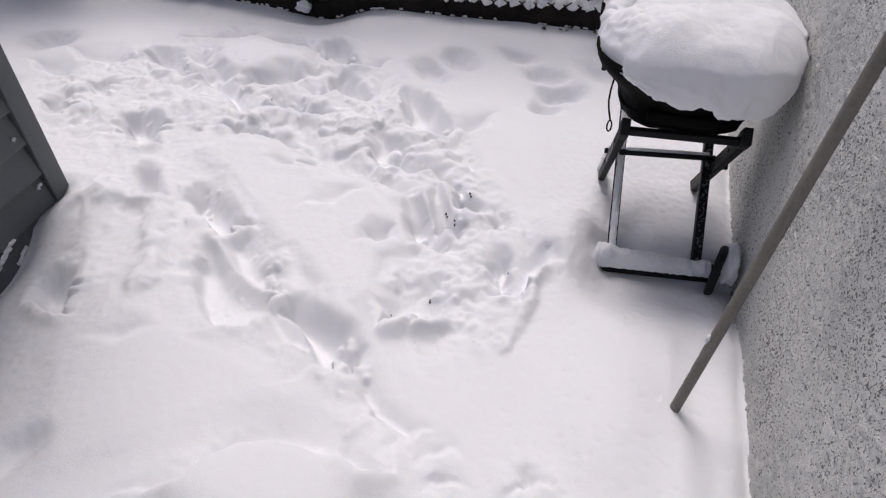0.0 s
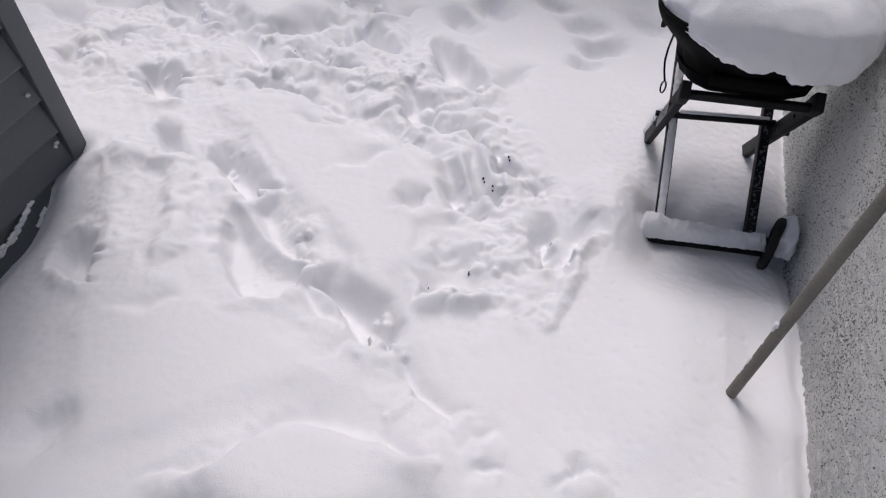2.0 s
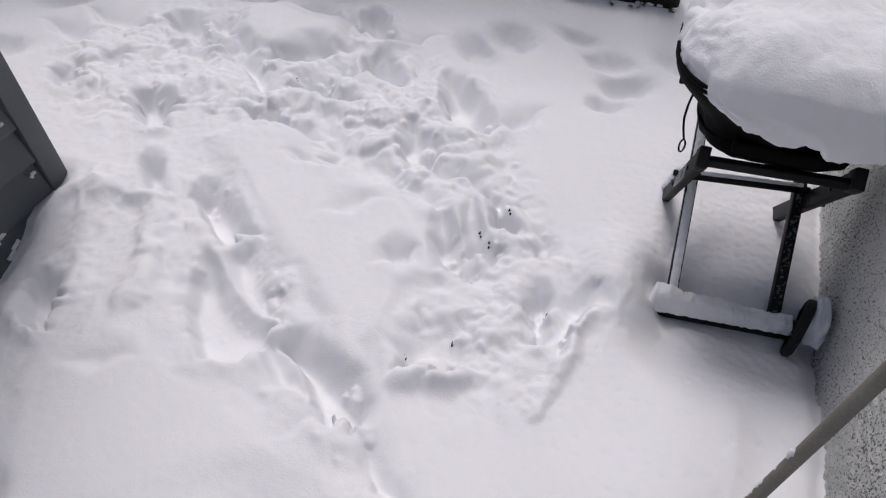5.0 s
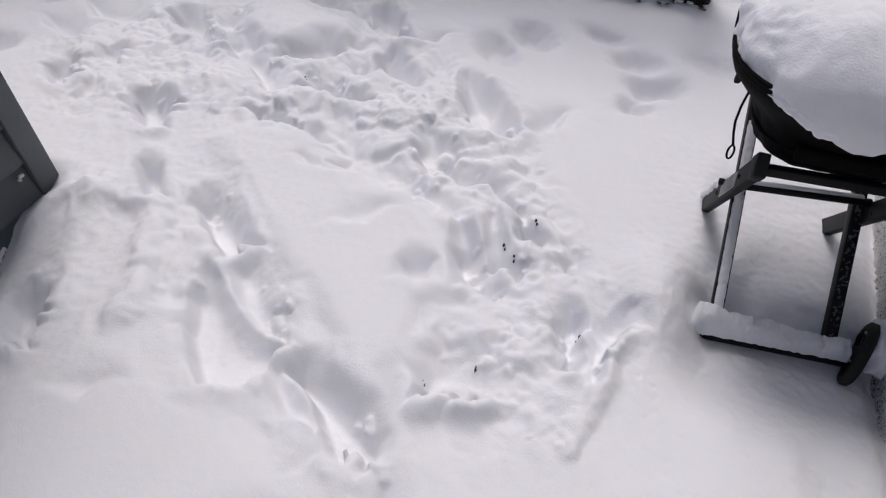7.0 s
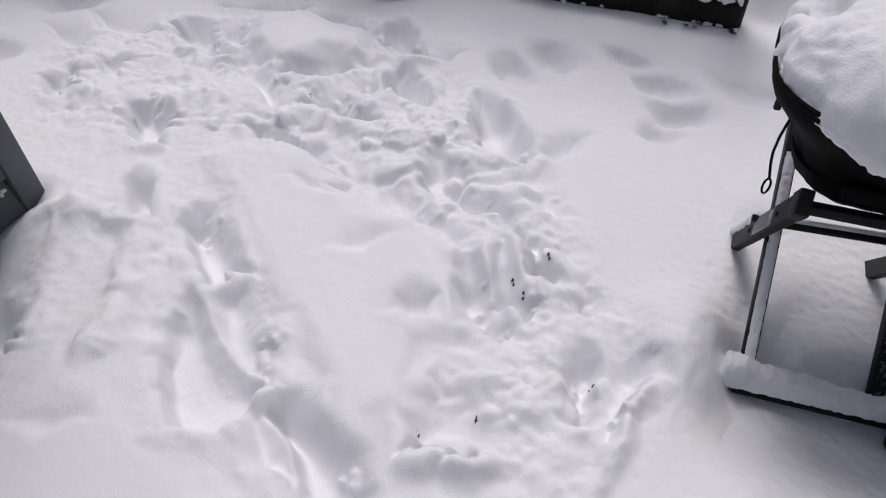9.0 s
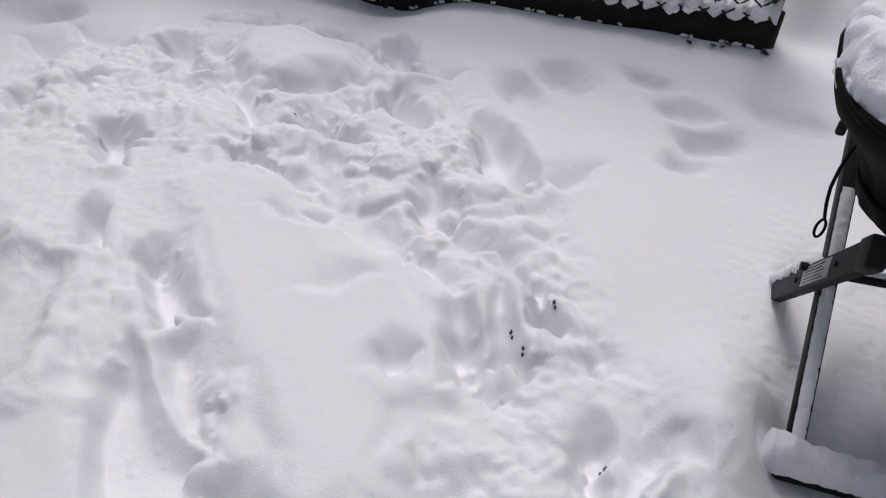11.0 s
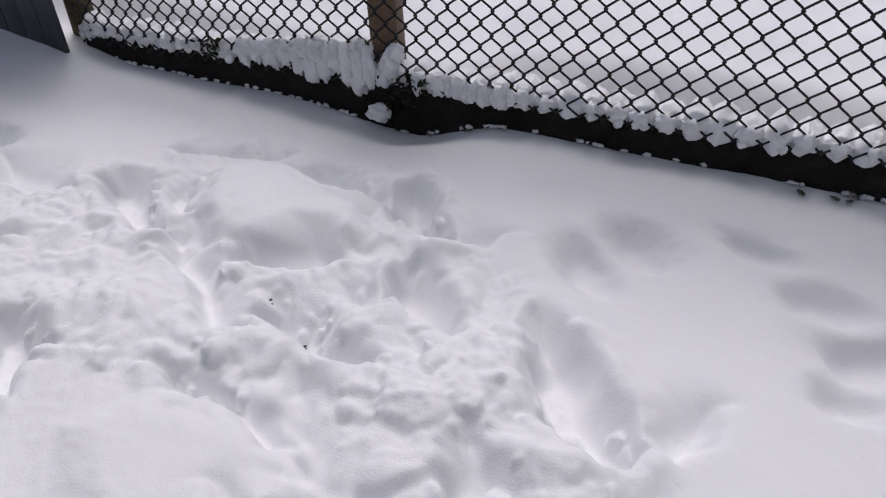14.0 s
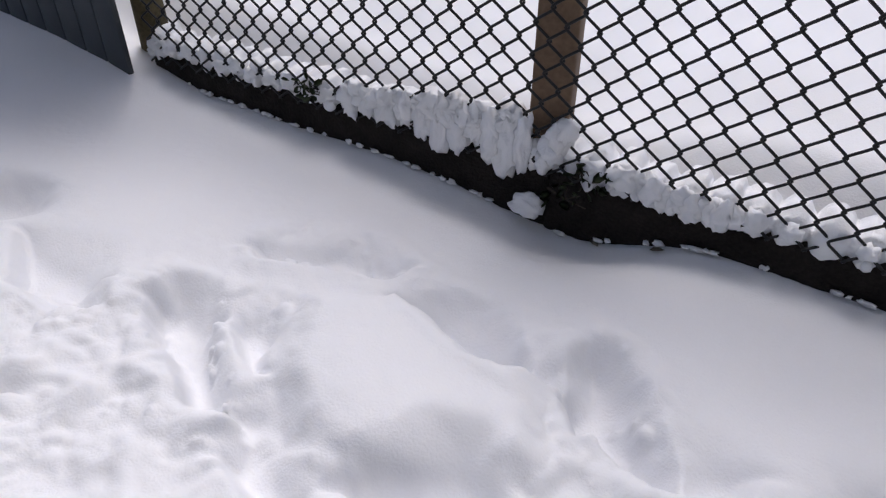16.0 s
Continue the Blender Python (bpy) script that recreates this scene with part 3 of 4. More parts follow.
# ---- the shed ----
def shed():
    # top and roof are out of view; 2.4 m shades the snow at its foot
    top, back, y0 = 2.4, SHED_X - 1.5, -0.9
    ob = empty("shed", (SHED_X, SHED_Y, -0.15), "dark grey garden shed with lapped siding, snow against its foot", "shed")
    part("core", box(bmesh.new(), (back, y0, -0.08), (SHED_X - 0.022, SHED_Y - 0.02, top)), SIDING, ob, smooth=False)
    pitch, z = 0.125, -0.175
    while z < top - 0.01:
        bm = bmesh.new()
        y1, lean = SHED_Y - 0.075, 0.019
        pts = [(SHED_X - 0.020, z + pitch + 0.012), (SHED_X - lean - 0.002, z + pitch + 0.012), (SHED_X + 0.004, z + 0.006), (SHED_X + 0.003, z), (SHED_X - 0.020, z)]
        ends = [[bm.verts.new((x, y, zz)) for x, zz in pts] for y in (y0, y1)]
        for k in range(5):
            bm.faces.new((ends[0][k], ends[0][(k + 1) % 5], ends[1][(k + 1) % 5], ends[1][k]))
        bm.faces.new(ends[0]), bm.faces.new(ends[1][::-1])
        part("siding_board", bm, SIDING, ob, smooth=False)
        z += pitch
    part("corner_board", box(bmesh.new(), (SHED_X - 0.02, SHED_Y - 0.074, -0.2), (SHED_X + 0.012, SHED_Y, top), 0.004), SIDING, ob, "wide dark grey corner trim")
    part("corner_board", box(bmesh.new(), (SHED_X - 0.10, SHED_Y - 0.018, -0.2), (SHED_X - 0.021, SHED_Y - 0.001, top), 0.004), SIDING, ob, "wide dark grey corner trim")
    part("roof", box(bmesh.new(), (back - 0.1, y0 - 0.1, top), (SHED_X + 0.08, SHED_Y + 0.08, top + 0.06), 0.01), SIDING, ob)
    bm = bmesh.new()
    rnd = random.Random(4)
    for y, zz, ln in ((1.12, -0.075, 0.07), (1.04, -0.10, 0.04), (1.19, -0.12, 0.03), (0.98, -0.115, 0.05), (1.06, 0.06, 0.012), (1.375, 0.045, 0.010), (1.37, 0.24, 0.006)):
        for k in range(6):
            clump(bm, (SHED_X + 0.002, y + ln * (k - 2.5) / 3, zz + 0.45 * ln * (k - 2.5) / 3 + rnd.uniform(-0.004, 0.004)), (0.005, ln / 4 + 0.002, 0.005 + ln * 0.08), k + y, 0.5, 2)
    snow = part("stuck_snow", bm, SNOW)
    tagged(snow, "small patches of snow stuck to grey siding", "snow", kind="stuff")


shed()


def board_panel():
    """The wall of upright boards that meets the fence's far end, its unseen top raised to shade the snow."""
    ob = empty("board_panel", (-2.80, 3.11, -0.1), "dark grey panel of upright boards beside the fence", "fence panel")
    rnd = random.Random(8)
    for k in range(14):
        x1 = -2.80 - k * 0.105
        part("board", box(bmesh.new(), (x1 - 0.100, 3.085, -0.12), (x1, 3.105 + rnd.uniform(0, 0.003), 1.9), 0.004), PANEL, ob)
    part("rail", box(bmesh.new(), (-4.3, 3.108, 1.45), (-2.83, 3.14, 1.53), 0.004), PANEL, ob)


board_panel()


# ---- the fence ----
PITCH, MESH_L, MESH_R = 0.0718, -2.802, 0.175


def edging_top(x):
    return 0.045 + 0.075 * (x - MESH_L) / (MESH_R - MESH_L)


def edging(x0, x1, label, seed):
    """A rough timber laid along the foot of the fence."""
    xs = np.linspace(x0, x1, int((x1 - x0) / 0.012))
    t = np.linspace(0, 2 * math.pi, 37)
    A, X = np.meshgrid(t, xs)
    n = 5.0
    c, s = np.cos(A), np.sin(A)
    r = (np.abs(c) ** n + np.abs(s) ** n) ** (-1 / n)
    rough = 1 + 0.10 * fbm(X * 9, np.sin(A) * 2 + seed, 3, seed) + 0.06 * fbm(X * 30, A * 3, 2, seed + 5)
    top = edging_top(X)
    cap = np.clip(np.minimum(X - x0, x1 - X) / 0.02, 0, 1) ** 0.5
    Y = FENCE_Y + 0.015 + 0.055 * c * r * rough * (0.25 + 0.75 * cap)
    Z = top / 2 - 0.09 + (top / 2 + 0.09) * s * r * (0.97 + 0.03 * rough)
    Z = np.minimum(Z, top + 0.004 * fbm(X * 14, A, 2, seed))
    me = grid_mesh("timber_edging", np.stack([X, Y, Z], -1), TIMBER)
    bm = bmesh.new()
    bm.from_mesh(me)
    bmesh.ops.holes_fill(bm, edges=[e for e in bm.edges if e.is_boundary])
    ob = part("timber_edging", bm, TIMBER)
    tagged(ob, label, "edging", "timbers under the fence")


edging(MESH_L - 0.02, -1.345, "black rotting timber under the wire fence", 2)
edging(-1.375, 0.185, "black rotting timber with a cut end under the wire fence", 6)


def chain_link():
    ob = empty("chain_link_fence", (-1.3, FENCE_Y, 0.05), "black vinyl chain-link fence on wooden posts", "fence")
    half, rows = PITCH / 2, 34

    def strand(flip):
        """One bent wire: a zigzag with rounded bends that hook round the next wire's."""
        pts = []
        for k in range((rows - 1) * 10 + 1):
            wave = math.asin(0.955 * math.cos(math.pi * (k / 10 + flip))) / math.asin(0.955)
            pts.append((half / 2 - (half / 2 + 0.0030) * wave, 0.0026 * -wave, k / 10 * half))
        return from_bm("wire", tube(bmesh.new(), pts, 0.0034, 6), WIRE)

    meshes = strand(0), strand(1)
    count = int((MESH_R - MESH_L) / half)
    for k in range(count):
        x = MESH_L + k * half
        w = part("wire", meshes[k % 2], WIRE, ob)
        w.matrix_basis = pose(x, FENCE_Y - 0.045, 0.110 + 0.0385 * (x - 0.07), 0, 0, 0)
    part("top_rail", tube(bmesh.new(), [(MESH_L - 0.1, FENCE_Y - 0.02, 1.36), (MESH_R, FENCE_Y - 0.02, 1.36)], 0.02, 12), WIRE, ob)
    bm = box(bmesh.new(), (-0.047, -0.047, -0.2), (0.047, 0.047, 1.4), 0.006)
    part("post", bm, POST, ob, "square brown wooden fence post").matrix_basis = pose(-1.395, FENCE_Y + 0.030, 0, 0, -2.0, 14)
    for x, lean in ((-2.885, 2), (0.125, -1)):
        bm = bmesh.new()
        rnd = random.Random(int(x * 100))
        tube(bm, [(rnd.uniform(-0.006, 0.006), rnd.uniform(-0.006, 0.006), z) for z in np.linspace(-0.2, 1.4, 14)], [0.055 + rnd.uniform(-0.004, 0.004) for _ in range(14)], 14)
        part("post", bm, POST_OLD, ob, "round mossy wooden fence post").matrix_basis = pose(x, FENCE_Y + 0.04, 0, 0, lean, 0)


chain_link()


def fence_snow():
    """Snow that lies on the timbers and hangs through the wire."""
    rnd = random.Random(3)
    xs, vs = np.arange(MESH_L + 0.01, MESH_R - 0.005, 0.005), np.linspace(0, 1, 26)
    X, V = np.meshgrid(xs, vs)
    gap = np.abs(np.sin((X - MESH_L) / PITCH * math.pi)) ** 0.7
    uneven = fbm(X * 7, 0 * X, 4, 19, 0.7)
    reach = 0.55 + 0.40 * gap + 0.30 * uneven
    turn = -0.65 + V * 2.5                       # from the drooping front lip over the top to the back
    Y = FENCE_Y - 0.005 - (0.043 * reach) * np.cos(turn * 0.9) + 0.050 * np.clip(turn - 0.9, 0, 9)
    Z = edging_top(X) + 0.006 + (0.020 + 0.034 * gap + 0.018 * uneven) * np.sin(turn) + 0.007 * fbm(X * 36, V * 6, 2, 27)
    ledge = part("ledge_snow", grid_mesh("ledge_snow", np.stack([X, Y, Z], -1), SNOW), SNOW)
    bm = bmesh.new()
    for k in range(int((MESH_R - MESH_L) / PITCH)):
        x = MESH_L + (k + 0.5 + rnd.uniform(-0.12, 0.12)) * PITCH
        if -2.0 < x < -1.33 or rnd.random() < 0.12:
            continue
        w = rnd.uniform(0.020, 0.031)
        clump(bm, (x, FENCE_Y - 0.036, edging_top(x) + 0.014 + rnd.uniform(-0.006, 0.010)), (w, 0.030, w * rnd.uniform(0.75, 1.0)), k + 120, 0.5, 3, 2.4)
        if rnd.random() < 0.4:
            clump(bm, (x + rnd.uniform(-0.02, 0.02), FENCE_Y - 0.050, edging_top(x) - rnd.uniform(0.0, 0.012)), (w * 0.5, 0.014, w * 0.6), k + 220, 0.5, 2, 2.4)
    tagged(part("wire_snow", bm, SNOW), "round snow lumps pushed through the fence wire", "snow", kind="stuff")
    tagged(ledge, "row of small snow lumps caught in the fence wire", "snow", kind="stuff")
    bm = bmesh.new()
    for k in range(26):
        f = rnd.random()
        x, top = -1.97 + 0.52 * f, 0.150 + 0.065 * f
        w = rnd.uniform(0.026, 0.046)
        clump(bm, (x, FENCE_Y - 0.030 + rnd.uniform(-0.012, 0.008), top - 0.045 + rnd.uniform(-0.012, 0.010)), (w, 0.036, w * 0.95), k, 0.4, 3, 2.2)
    for k, (x, ln, w) in enumerate(((-1.955, 0.06, 0.016), (-1.90, 0.04, 0.02), (-1.84, 0.06, 0.022), (-1.775, 0.05, 0.018), (-1.72, 0.075, 0.020), (-1.665, 0.11, 0.020), (-1.615, 0.10, 0.024), (-1.565, 0.06, 0.020), (-1.515, 0.10, 0.026), (-1.475, 0.13, 0.028), (-1.435, 0.12, 0.016))):
        top = 0.150 + 0.065 * (x + 1.97) / 0.52
        clump(bm, (x, FENCE_Y - 0.048, top - 0.035 - ln / 2), (w * 1.45, 0.026, 0.020 + ln / 2), k + 30, 0.5, 3, 2.2)
    tagged(part("hanging_snow", bm, SNOW), "thick snow drooping through the wire over the timber", "snow")
    bm = bmesh.new()
    for k, (x, dz, s) in enumerate(((-1.345, 0.10, 0.026), (-1.36, 0.065, 0.026), (-1.33, 0.12, 0.022), (-1.375, 0.03, 0.02))):
        clump(bm, (x, FENCE_Y - 0.045, edging_top(x) + dz - 0.02), (s * 1.15, 0.028, s * 1.6), k + 40, 0.4, 3)
    tagged(part("post_snow", bm, SNOW), "snow packed against the foot of the fence post", "snow")
    bm = bmesh.new()
    for k in range(16):
        x = -1.26 + 0.32 * k / 15
        clump(bm, (x, FENCE_Y - 0.046 + rnd.uniform(-0.008, 0.008), edging_top(x) + 0.02 - 0.035 * k / 15 * 0.4 + rnd.uniform(-0.01, 0.01)), (0.027, 0.024, 0.026 + 0.012 * rnd.random()), k + 70, 0.4, 3)
    tagged(part("hanging_snow", bm, SNOW), "lumpy snow caught in the wire beside the post", "snow")
    bm = clump(bmesh.new(), (-1.392, FENCE_Y - 0.075, -0.024), (0.040, 0.026, 0.030), 91, 0.6, 3, 2.0)
    tagged(part("snow_chunk", bm, SNOW), "fallen chunk of snow resting against black timber", "snow")


fence_snow()


def leaf_mesh(name, mat):
    bm = bmesh.new()
    outline = [(0, 0), (0.35, 0.28), (0.75, 0.30), (1.0, 0.0), (0.75, -0.30), (0.35, -0.28)]
    mid = [bm.verts.new((u, 0, -0.12 * math.sin(u * 3))) for u in (0.0, 0.35, 0.75, 1.0)]
    up = [bm.verts.new((u, v, 0.05)) for u, v in outline[1:3]]
    dn = [bm.verts.new((u, v, 0.05)) for u, v in (outline[5], outline[4])]
    for s in (up, dn):
        bm.faces.new((mid[0], mid[1], s[0]))
        bm.faces.new((mid[1], mid[2], s[1], s[0]))
        bm.faces.new((mid[2], mid[3], s[1]))
    bmesh.ops.solidify(bm, geom=bm.faces, thickness=0.03)
    return from_bm(name, bm, mat)


def ivy(at, count, spread, size, seed):
    rnd = random.Random(seed)
    ob = empty("ivy_plant", at, "small dark green ivy growing through the fence foot", "plant", "ivy along the fence")
    bm = bmesh.new()
    for k in range(5):
        a = rnd.uniform(0, math.pi)
        tube(bm, [Vector(at) + Vector((math.cos(a) * spread * t, -0.02 - 0.01 * t, math.sin(a) * spread * t * 0.7 - 0.02)) for t in (0, 0.5, 1)], 0.0016, 5)
    part("stem", bm, TWIG, ob)
    me = leaf_mesh("leaf", LEAF)
    for k in range(count):
        lf = part("leaf", me, LEAF, ob)
        s = size * rnd.uniform(0.7, 1.2)
        m = pose(at[0] + rnd.uniform(-spread, spread), at[1] - 0.03 + rnd.uniform(-0.02, 0.01), at[2] + rnd.uniform(-spread, spread) * 0.6, rnd.uniform(20, 120), rnd.uniform(-40, 40), rnd.uniform(0, 360))
        lf.matrix_parent_inverse = Matrix.Identity(4)
        lf.matrix_basis = Matrix.Translation(-Vector(at)) @ m @ Matrix.Diagonal((s, s, s, 1))


ivy((-1.245, FENCE_Y - 0.04, 0.105), 14, 0.045, 0.032, 5)
ivy((-1.30, FENCE_Y - 0.05, 0.045), 12, 0.055, 0.034, 6)
ivy((-2.10, FENCE_Y - 0.04, 0.10), 16, 0.05, 0.034, 7)


def litter():
    """Dead leaves and flakes of snow along the foot of the timbers."""
    rnd = random.Random(12)
    bm = bmesh.new()
    for k in range(60):
        x = rnd.uniform(MESH_L + 0.15, MESH_R)
        y = FENCE_Y - 0.052
        clump(bm, (x, y, snow_z(x, y - 0.03) + 0.012), (rnd.uniform(0.005, 0.016), 0.006, rnd.uniform(0.003, 0.007)), k + 0.3, 0.9, 2)
    tagged(part("snow_flecks", bm, SNOW), "snow flecks at the foot of the black timber", "snow", kind="stuff")
    me = leaf_mesh("dead_leaf", DRY_LEAF)
    for x in (0.165, 0.145, 0.05, 0.03, -0.02, -0.10, -1.20, -1.05):
        z = snow_z(x, FENCE_Y - 0.07)
        ob = tagged(new("dead_leaf", me), "pale dead leaf half in snow at the timber's foot", "leaf", "dead leaves by the fence")
        ob.matrix_basis = pose(x, FENCE_Y - 0.062 + rnd.uniform(-0.01, 0), z + 0.006, rnd.uniform(-20, 20), rnd.uniform(-30, 10), rnd.uniform(0, 360)) @ Matrix.Diagonal((0.034, 0.03, 0.03, 1))


litter()


# ---- the barbecue ----
XL, XR = 0.325, 0.635      # the cart's two sides


def barbecue():
    ob = empty("barbecue_cart", (0.48, 1.78, -0.05), "folding black steel barbecue cart with crossed legs, dusted with snow", "barbecue")
    for foot, head in ((Vector((0.365, 1.622, -0.030)), Vector((0.305, 2.220, 0.50))), (Vector((0.635, 1.662, -0.045)), Vector((0.594, 2.300, 0.50)))):
        x = foot.x
        leg = part("leg", beam(foot, head, 0.028, 0.040), STEEL, ob)
        V2, U2 = np.meshgrid(np.linspace(-1, 1, 7), np.linspace(0.0, 0.62, 116))
        patch = 0.0035 * (1 - np.abs(V2) ** 3) * np.clip(0.75 + 1.1 * fbm(U2 * (45 if x < 0.5 else 100) + x * 30, V2 * 1.5, 3, 15) + (0.35 if x < 0.5 else -0.75), -0.4, 1.6)
        rise = np.array((0, -(head - foot).z, (head - foot).y)) / math.hypot((head - foot).y, (head - foot).z)
        P = np.array(foot) + U2[..., None] * np.array(head - foot) + rise * (0.0195 + patch)[..., None]
        P[..., 0] += V2 * 0.0120
        rime = grid_mesh("rime", P, SNOW if x < 0.5 else SNOW_RIME)
        tagged(part("rime", rime, SNOW_RIME, leg, "thin crust of snow"), kind="stuff")
    for x, x2, back in ((0.290, 0.328, 0.0), (0.624, 0.660, 0.035)):
        leg = part("leg", beam((x, 2.050 + back, -0.065), (x2, 1.655 + back, 0.425), 0.022, 0.048), STEEL, ob)
        part("end_cap", beam((x2 - 0.003, 1.680 + back, 0.394), (x2, 1.650 + back, 0.431), 0.026, 0.052, 0.003), RUBBER, leg, "square black plastic end cap")
        for f in (0.44, 0.79):
            m = Vector((x, 2.050 + back, -0.065)).lerp(Vector((x2, 1.655 + back, 0.425)), f)
            part("bolt", tube(bmesh.new(), [m + Vector((-0.0145, 0, 0)), m + Vector((-0.010, 0, 0))], 0.006, 10), RUBBER, leg)
    part("pivot_bar", beam((XL, 1.670, 0.405), (XR + 0.03, 1.698, 0.402), 0.022, 0.020), STEEL, ob, "upper cross rail")
    part("cross_bar", tube(bmesh.new(), [(XL + 0.01, 1.845, 0.215), (XR, 1.895, 0.208)], 0.010, 12), STEEL, ob, "round cross rail")
    part("upper_rail", beam((XL, 2.10, 0.395), (XR - 0.02, 2.13, 0.395), 0.02, 0.02), STEEL, ob)
    part("bottom_bar", beam((XL - 0.010, 1.582, -0.050), (XR + 0.045, 1.622, -0.055), 0.050, 0.016, 0.003), STEEL, ob)
    for x in (XL - 0.018, XR + 0.018):
        b = tube(bmesh.new(), [(x - 0.020, 1.855, 0.205), (x + 0.020, 1.859, 0.205)], 0.009, 10)
        part("pivot_bolt", b, STEEL, ob)
    # sticker on the outer side of the leg
    a, b = Vector((0.2785, 2.045, -0.06)), Vector((0.3165, 1.655, 0.425))
    plate = part("sticker", beam(a.lerp(b, 0.50), a.lerp(b, 0.74), 0.0012, 0.036, 0), STICKER, ob, "pale notice sticker with tiny print")
    for k in range(5):
        off = (b - a).normalized().cross(Vector((1, 0, 0))) * (-0.013 + 0.0065 * k)
        part("print_line", beam(a.lerp(b, 0.52) + off - Vector((0.001, 0, 0)), a.lerp(b, 0.70 - 0.02 * (k % 2)) + off - Vector((0.001, 0, 0)), 0.0006, 0.0022, 0), INK, plate)
    # wheel
    c = Vector((0.694, 1.622, -0.026))
    bm = bmesh.new()
    ring = []
    for i in range(36):
        t = 2 * math.pi * i / 36
        ring.append([bm.verts.new(c + Vector((dx * 0.8 + math.cos(t) * r * 0.26, math.cos(t) * r * 0.95, math.sin(t) * r * 0.95))) for dx, r in ((-0.014, 0.066), (-0.017, 0.078), (-0.010, 0.086), (0.010, 0.086), (0.017, 0.078), (0.014, 0.066))])
    for i in range(36):
        for k in range(6):
            bm.faces.new((ring[i][k], ring[(i + 1) % 36][k], ring[(i + 1) % 36][(k + 1) % 6], ring[i][(k + 1) % 6]))
    wheel = part("wheel", bm, RUBBER, ob, "small black rubber wheel")
    part("disc", tube(bmesh.new(), [c + Vector((-0.004, 0.001, 0)), c + Vector((0.004, -0.001, 0))], 0.020, 24), RUBBER, wheel)
    hub = tube(bmesh.new(), [c + Vector((-0.016, 0, 0)), c + Vector((0.016, 0, 0))], 0.018, 14)
    part("hub", hub, STEEL, wheel)
    for k in range(5):
        t = 2 * math.pi * k / 5 + 0.3
        part("spoke", beam(c, c + Vector((0.26 * math.cos(t), math.cos(t), math.sin(t))) * 0.066, 0.010, 0.014, 0.002), RUBBER, wheel)
    part("axle", tube(bmesh.new(), [(XR + 0.02, 1.616, -0.046), (0.707, 1.622, -0.028)], 0.006, 8), STEEL, ob)
    return ob


barbecue()

CX, CY = 0.480, 1.855


def oval(t, a, b, n=3.2):
    c, s = np.cos(t), np.sin(t)
    r = (np.abs(c) ** n + np.abs(s) ** n) ** (-1 / n)
    return a * c * r, b * s * r


def cover():
    t = np.linspace(0, 2 * math.pi, 121)
    rings = ((0.0, 0.395, 0), (0.50, 0.395, 0), (0.60, 0.400, 0), (0.66, 0.416, 0), (0.69, 0.445, 0), (0.71, 0.475, 0), (0.78, 0.508, 0), (0.88, 0.540, 0), (0.965, 0.566, 0), (1.0, 0.586, 0), (1.005, 0.602, 0), (0.985, 0.608, 0), (0.955, 0.600, 0), (0.60, 0.598, 0), (0.0, 0.598, 0))
    P = []
    for k, z, _ in rings:
        x, y = oval(t, 0.268 * max(k, 0.002), 0.245 * max(k, 0.002))
        fold = 1 + 0.014 * np.sin(t * 9 + z * 20) * (0.3 < k < 0.9) + 0.010 * np.sin(t * 23 + 2 + z * 40) * (0.3 < k < 0.9)
        P.append(np.stack([CX + x * fold, CY + y * fold, z + 0.008 * np.sin(t * 5 + 1) * (k > 0.7)], -1))
    P = np.array(P)
    P[:, -1] = P[:, 0]
    ob = empty("grill_cover", (CX, CY, 0.395), "black fabric grill cover pulled over a small barbecue", "grill cover")
    bm = bmesh.new()
    bm.from_mesh(grid_mesh("cloth", P, FABRIC))
    bmesh.ops.remove_doubles(bm, verts=bm.verts, dist=0.0004)
    part("cloth", bm, FABRIC, ob)
    part("hem", tube(bmesh.new(), [(CX + x, CY + y, 0.452) for x, y in zip(*oval(t[:-1], 0.186, 0.170))] + [(CX + oval(t[:1], 0.186, 0.170)[0][0], CY, 0.452)], 0.005, 6), FABRIC, ob, "gathered hem")
    part("front_flap", box(bmesh.new(), (CX - 0.10, CY - 0.190, 0.440), (CX + 0.09, CY - 0.165, 0.475), 0.008), FABRIC, ob)
    # drawstring with its loop and stopper on the side away from the wall
    s = [(0.285, 1.82, 0.520), (0.274, 1.827, 0.48), (0.270, 1.83, 0.44), (0.270, 1.832, 0.40), (0.276, 1.838, 0.365), (0.286, 1.846, 0.325)]
    part("drawstring", tube(bmesh.new(), s, 0.0030, 7), FABRIC, ob, "thin black cord")
    loop = [(0.286 + 0.007 * math.sin(a), 1.846, 0.305 + 0.020 * math.cos(a)) for a in np.linspace(0, 2 * math.pi, 18)]
    part("cord_loop", tube(bmesh.new(), loop, 0.0026, 6), FABRIC, ob)
    part("cord_stop", box(bmesh.new(), (0.232, 1.776, 0.525), (0.246, 1.788, 0.548), 0.004), RUBBER, ob, "black plastic cord stop")
    # the rim cord that stands proud of the snow
    rim = [(CX + x, CY + y, 0.606 + 0.003 * math.sin(9 * a)) for a, x, y in zip(t[50:85], *oval(t[50:85], 0.270, 0.247))]
    part("seam", tube(bmesh.new(), rim, 0.005, 6), FABRIC, ob)


cover()


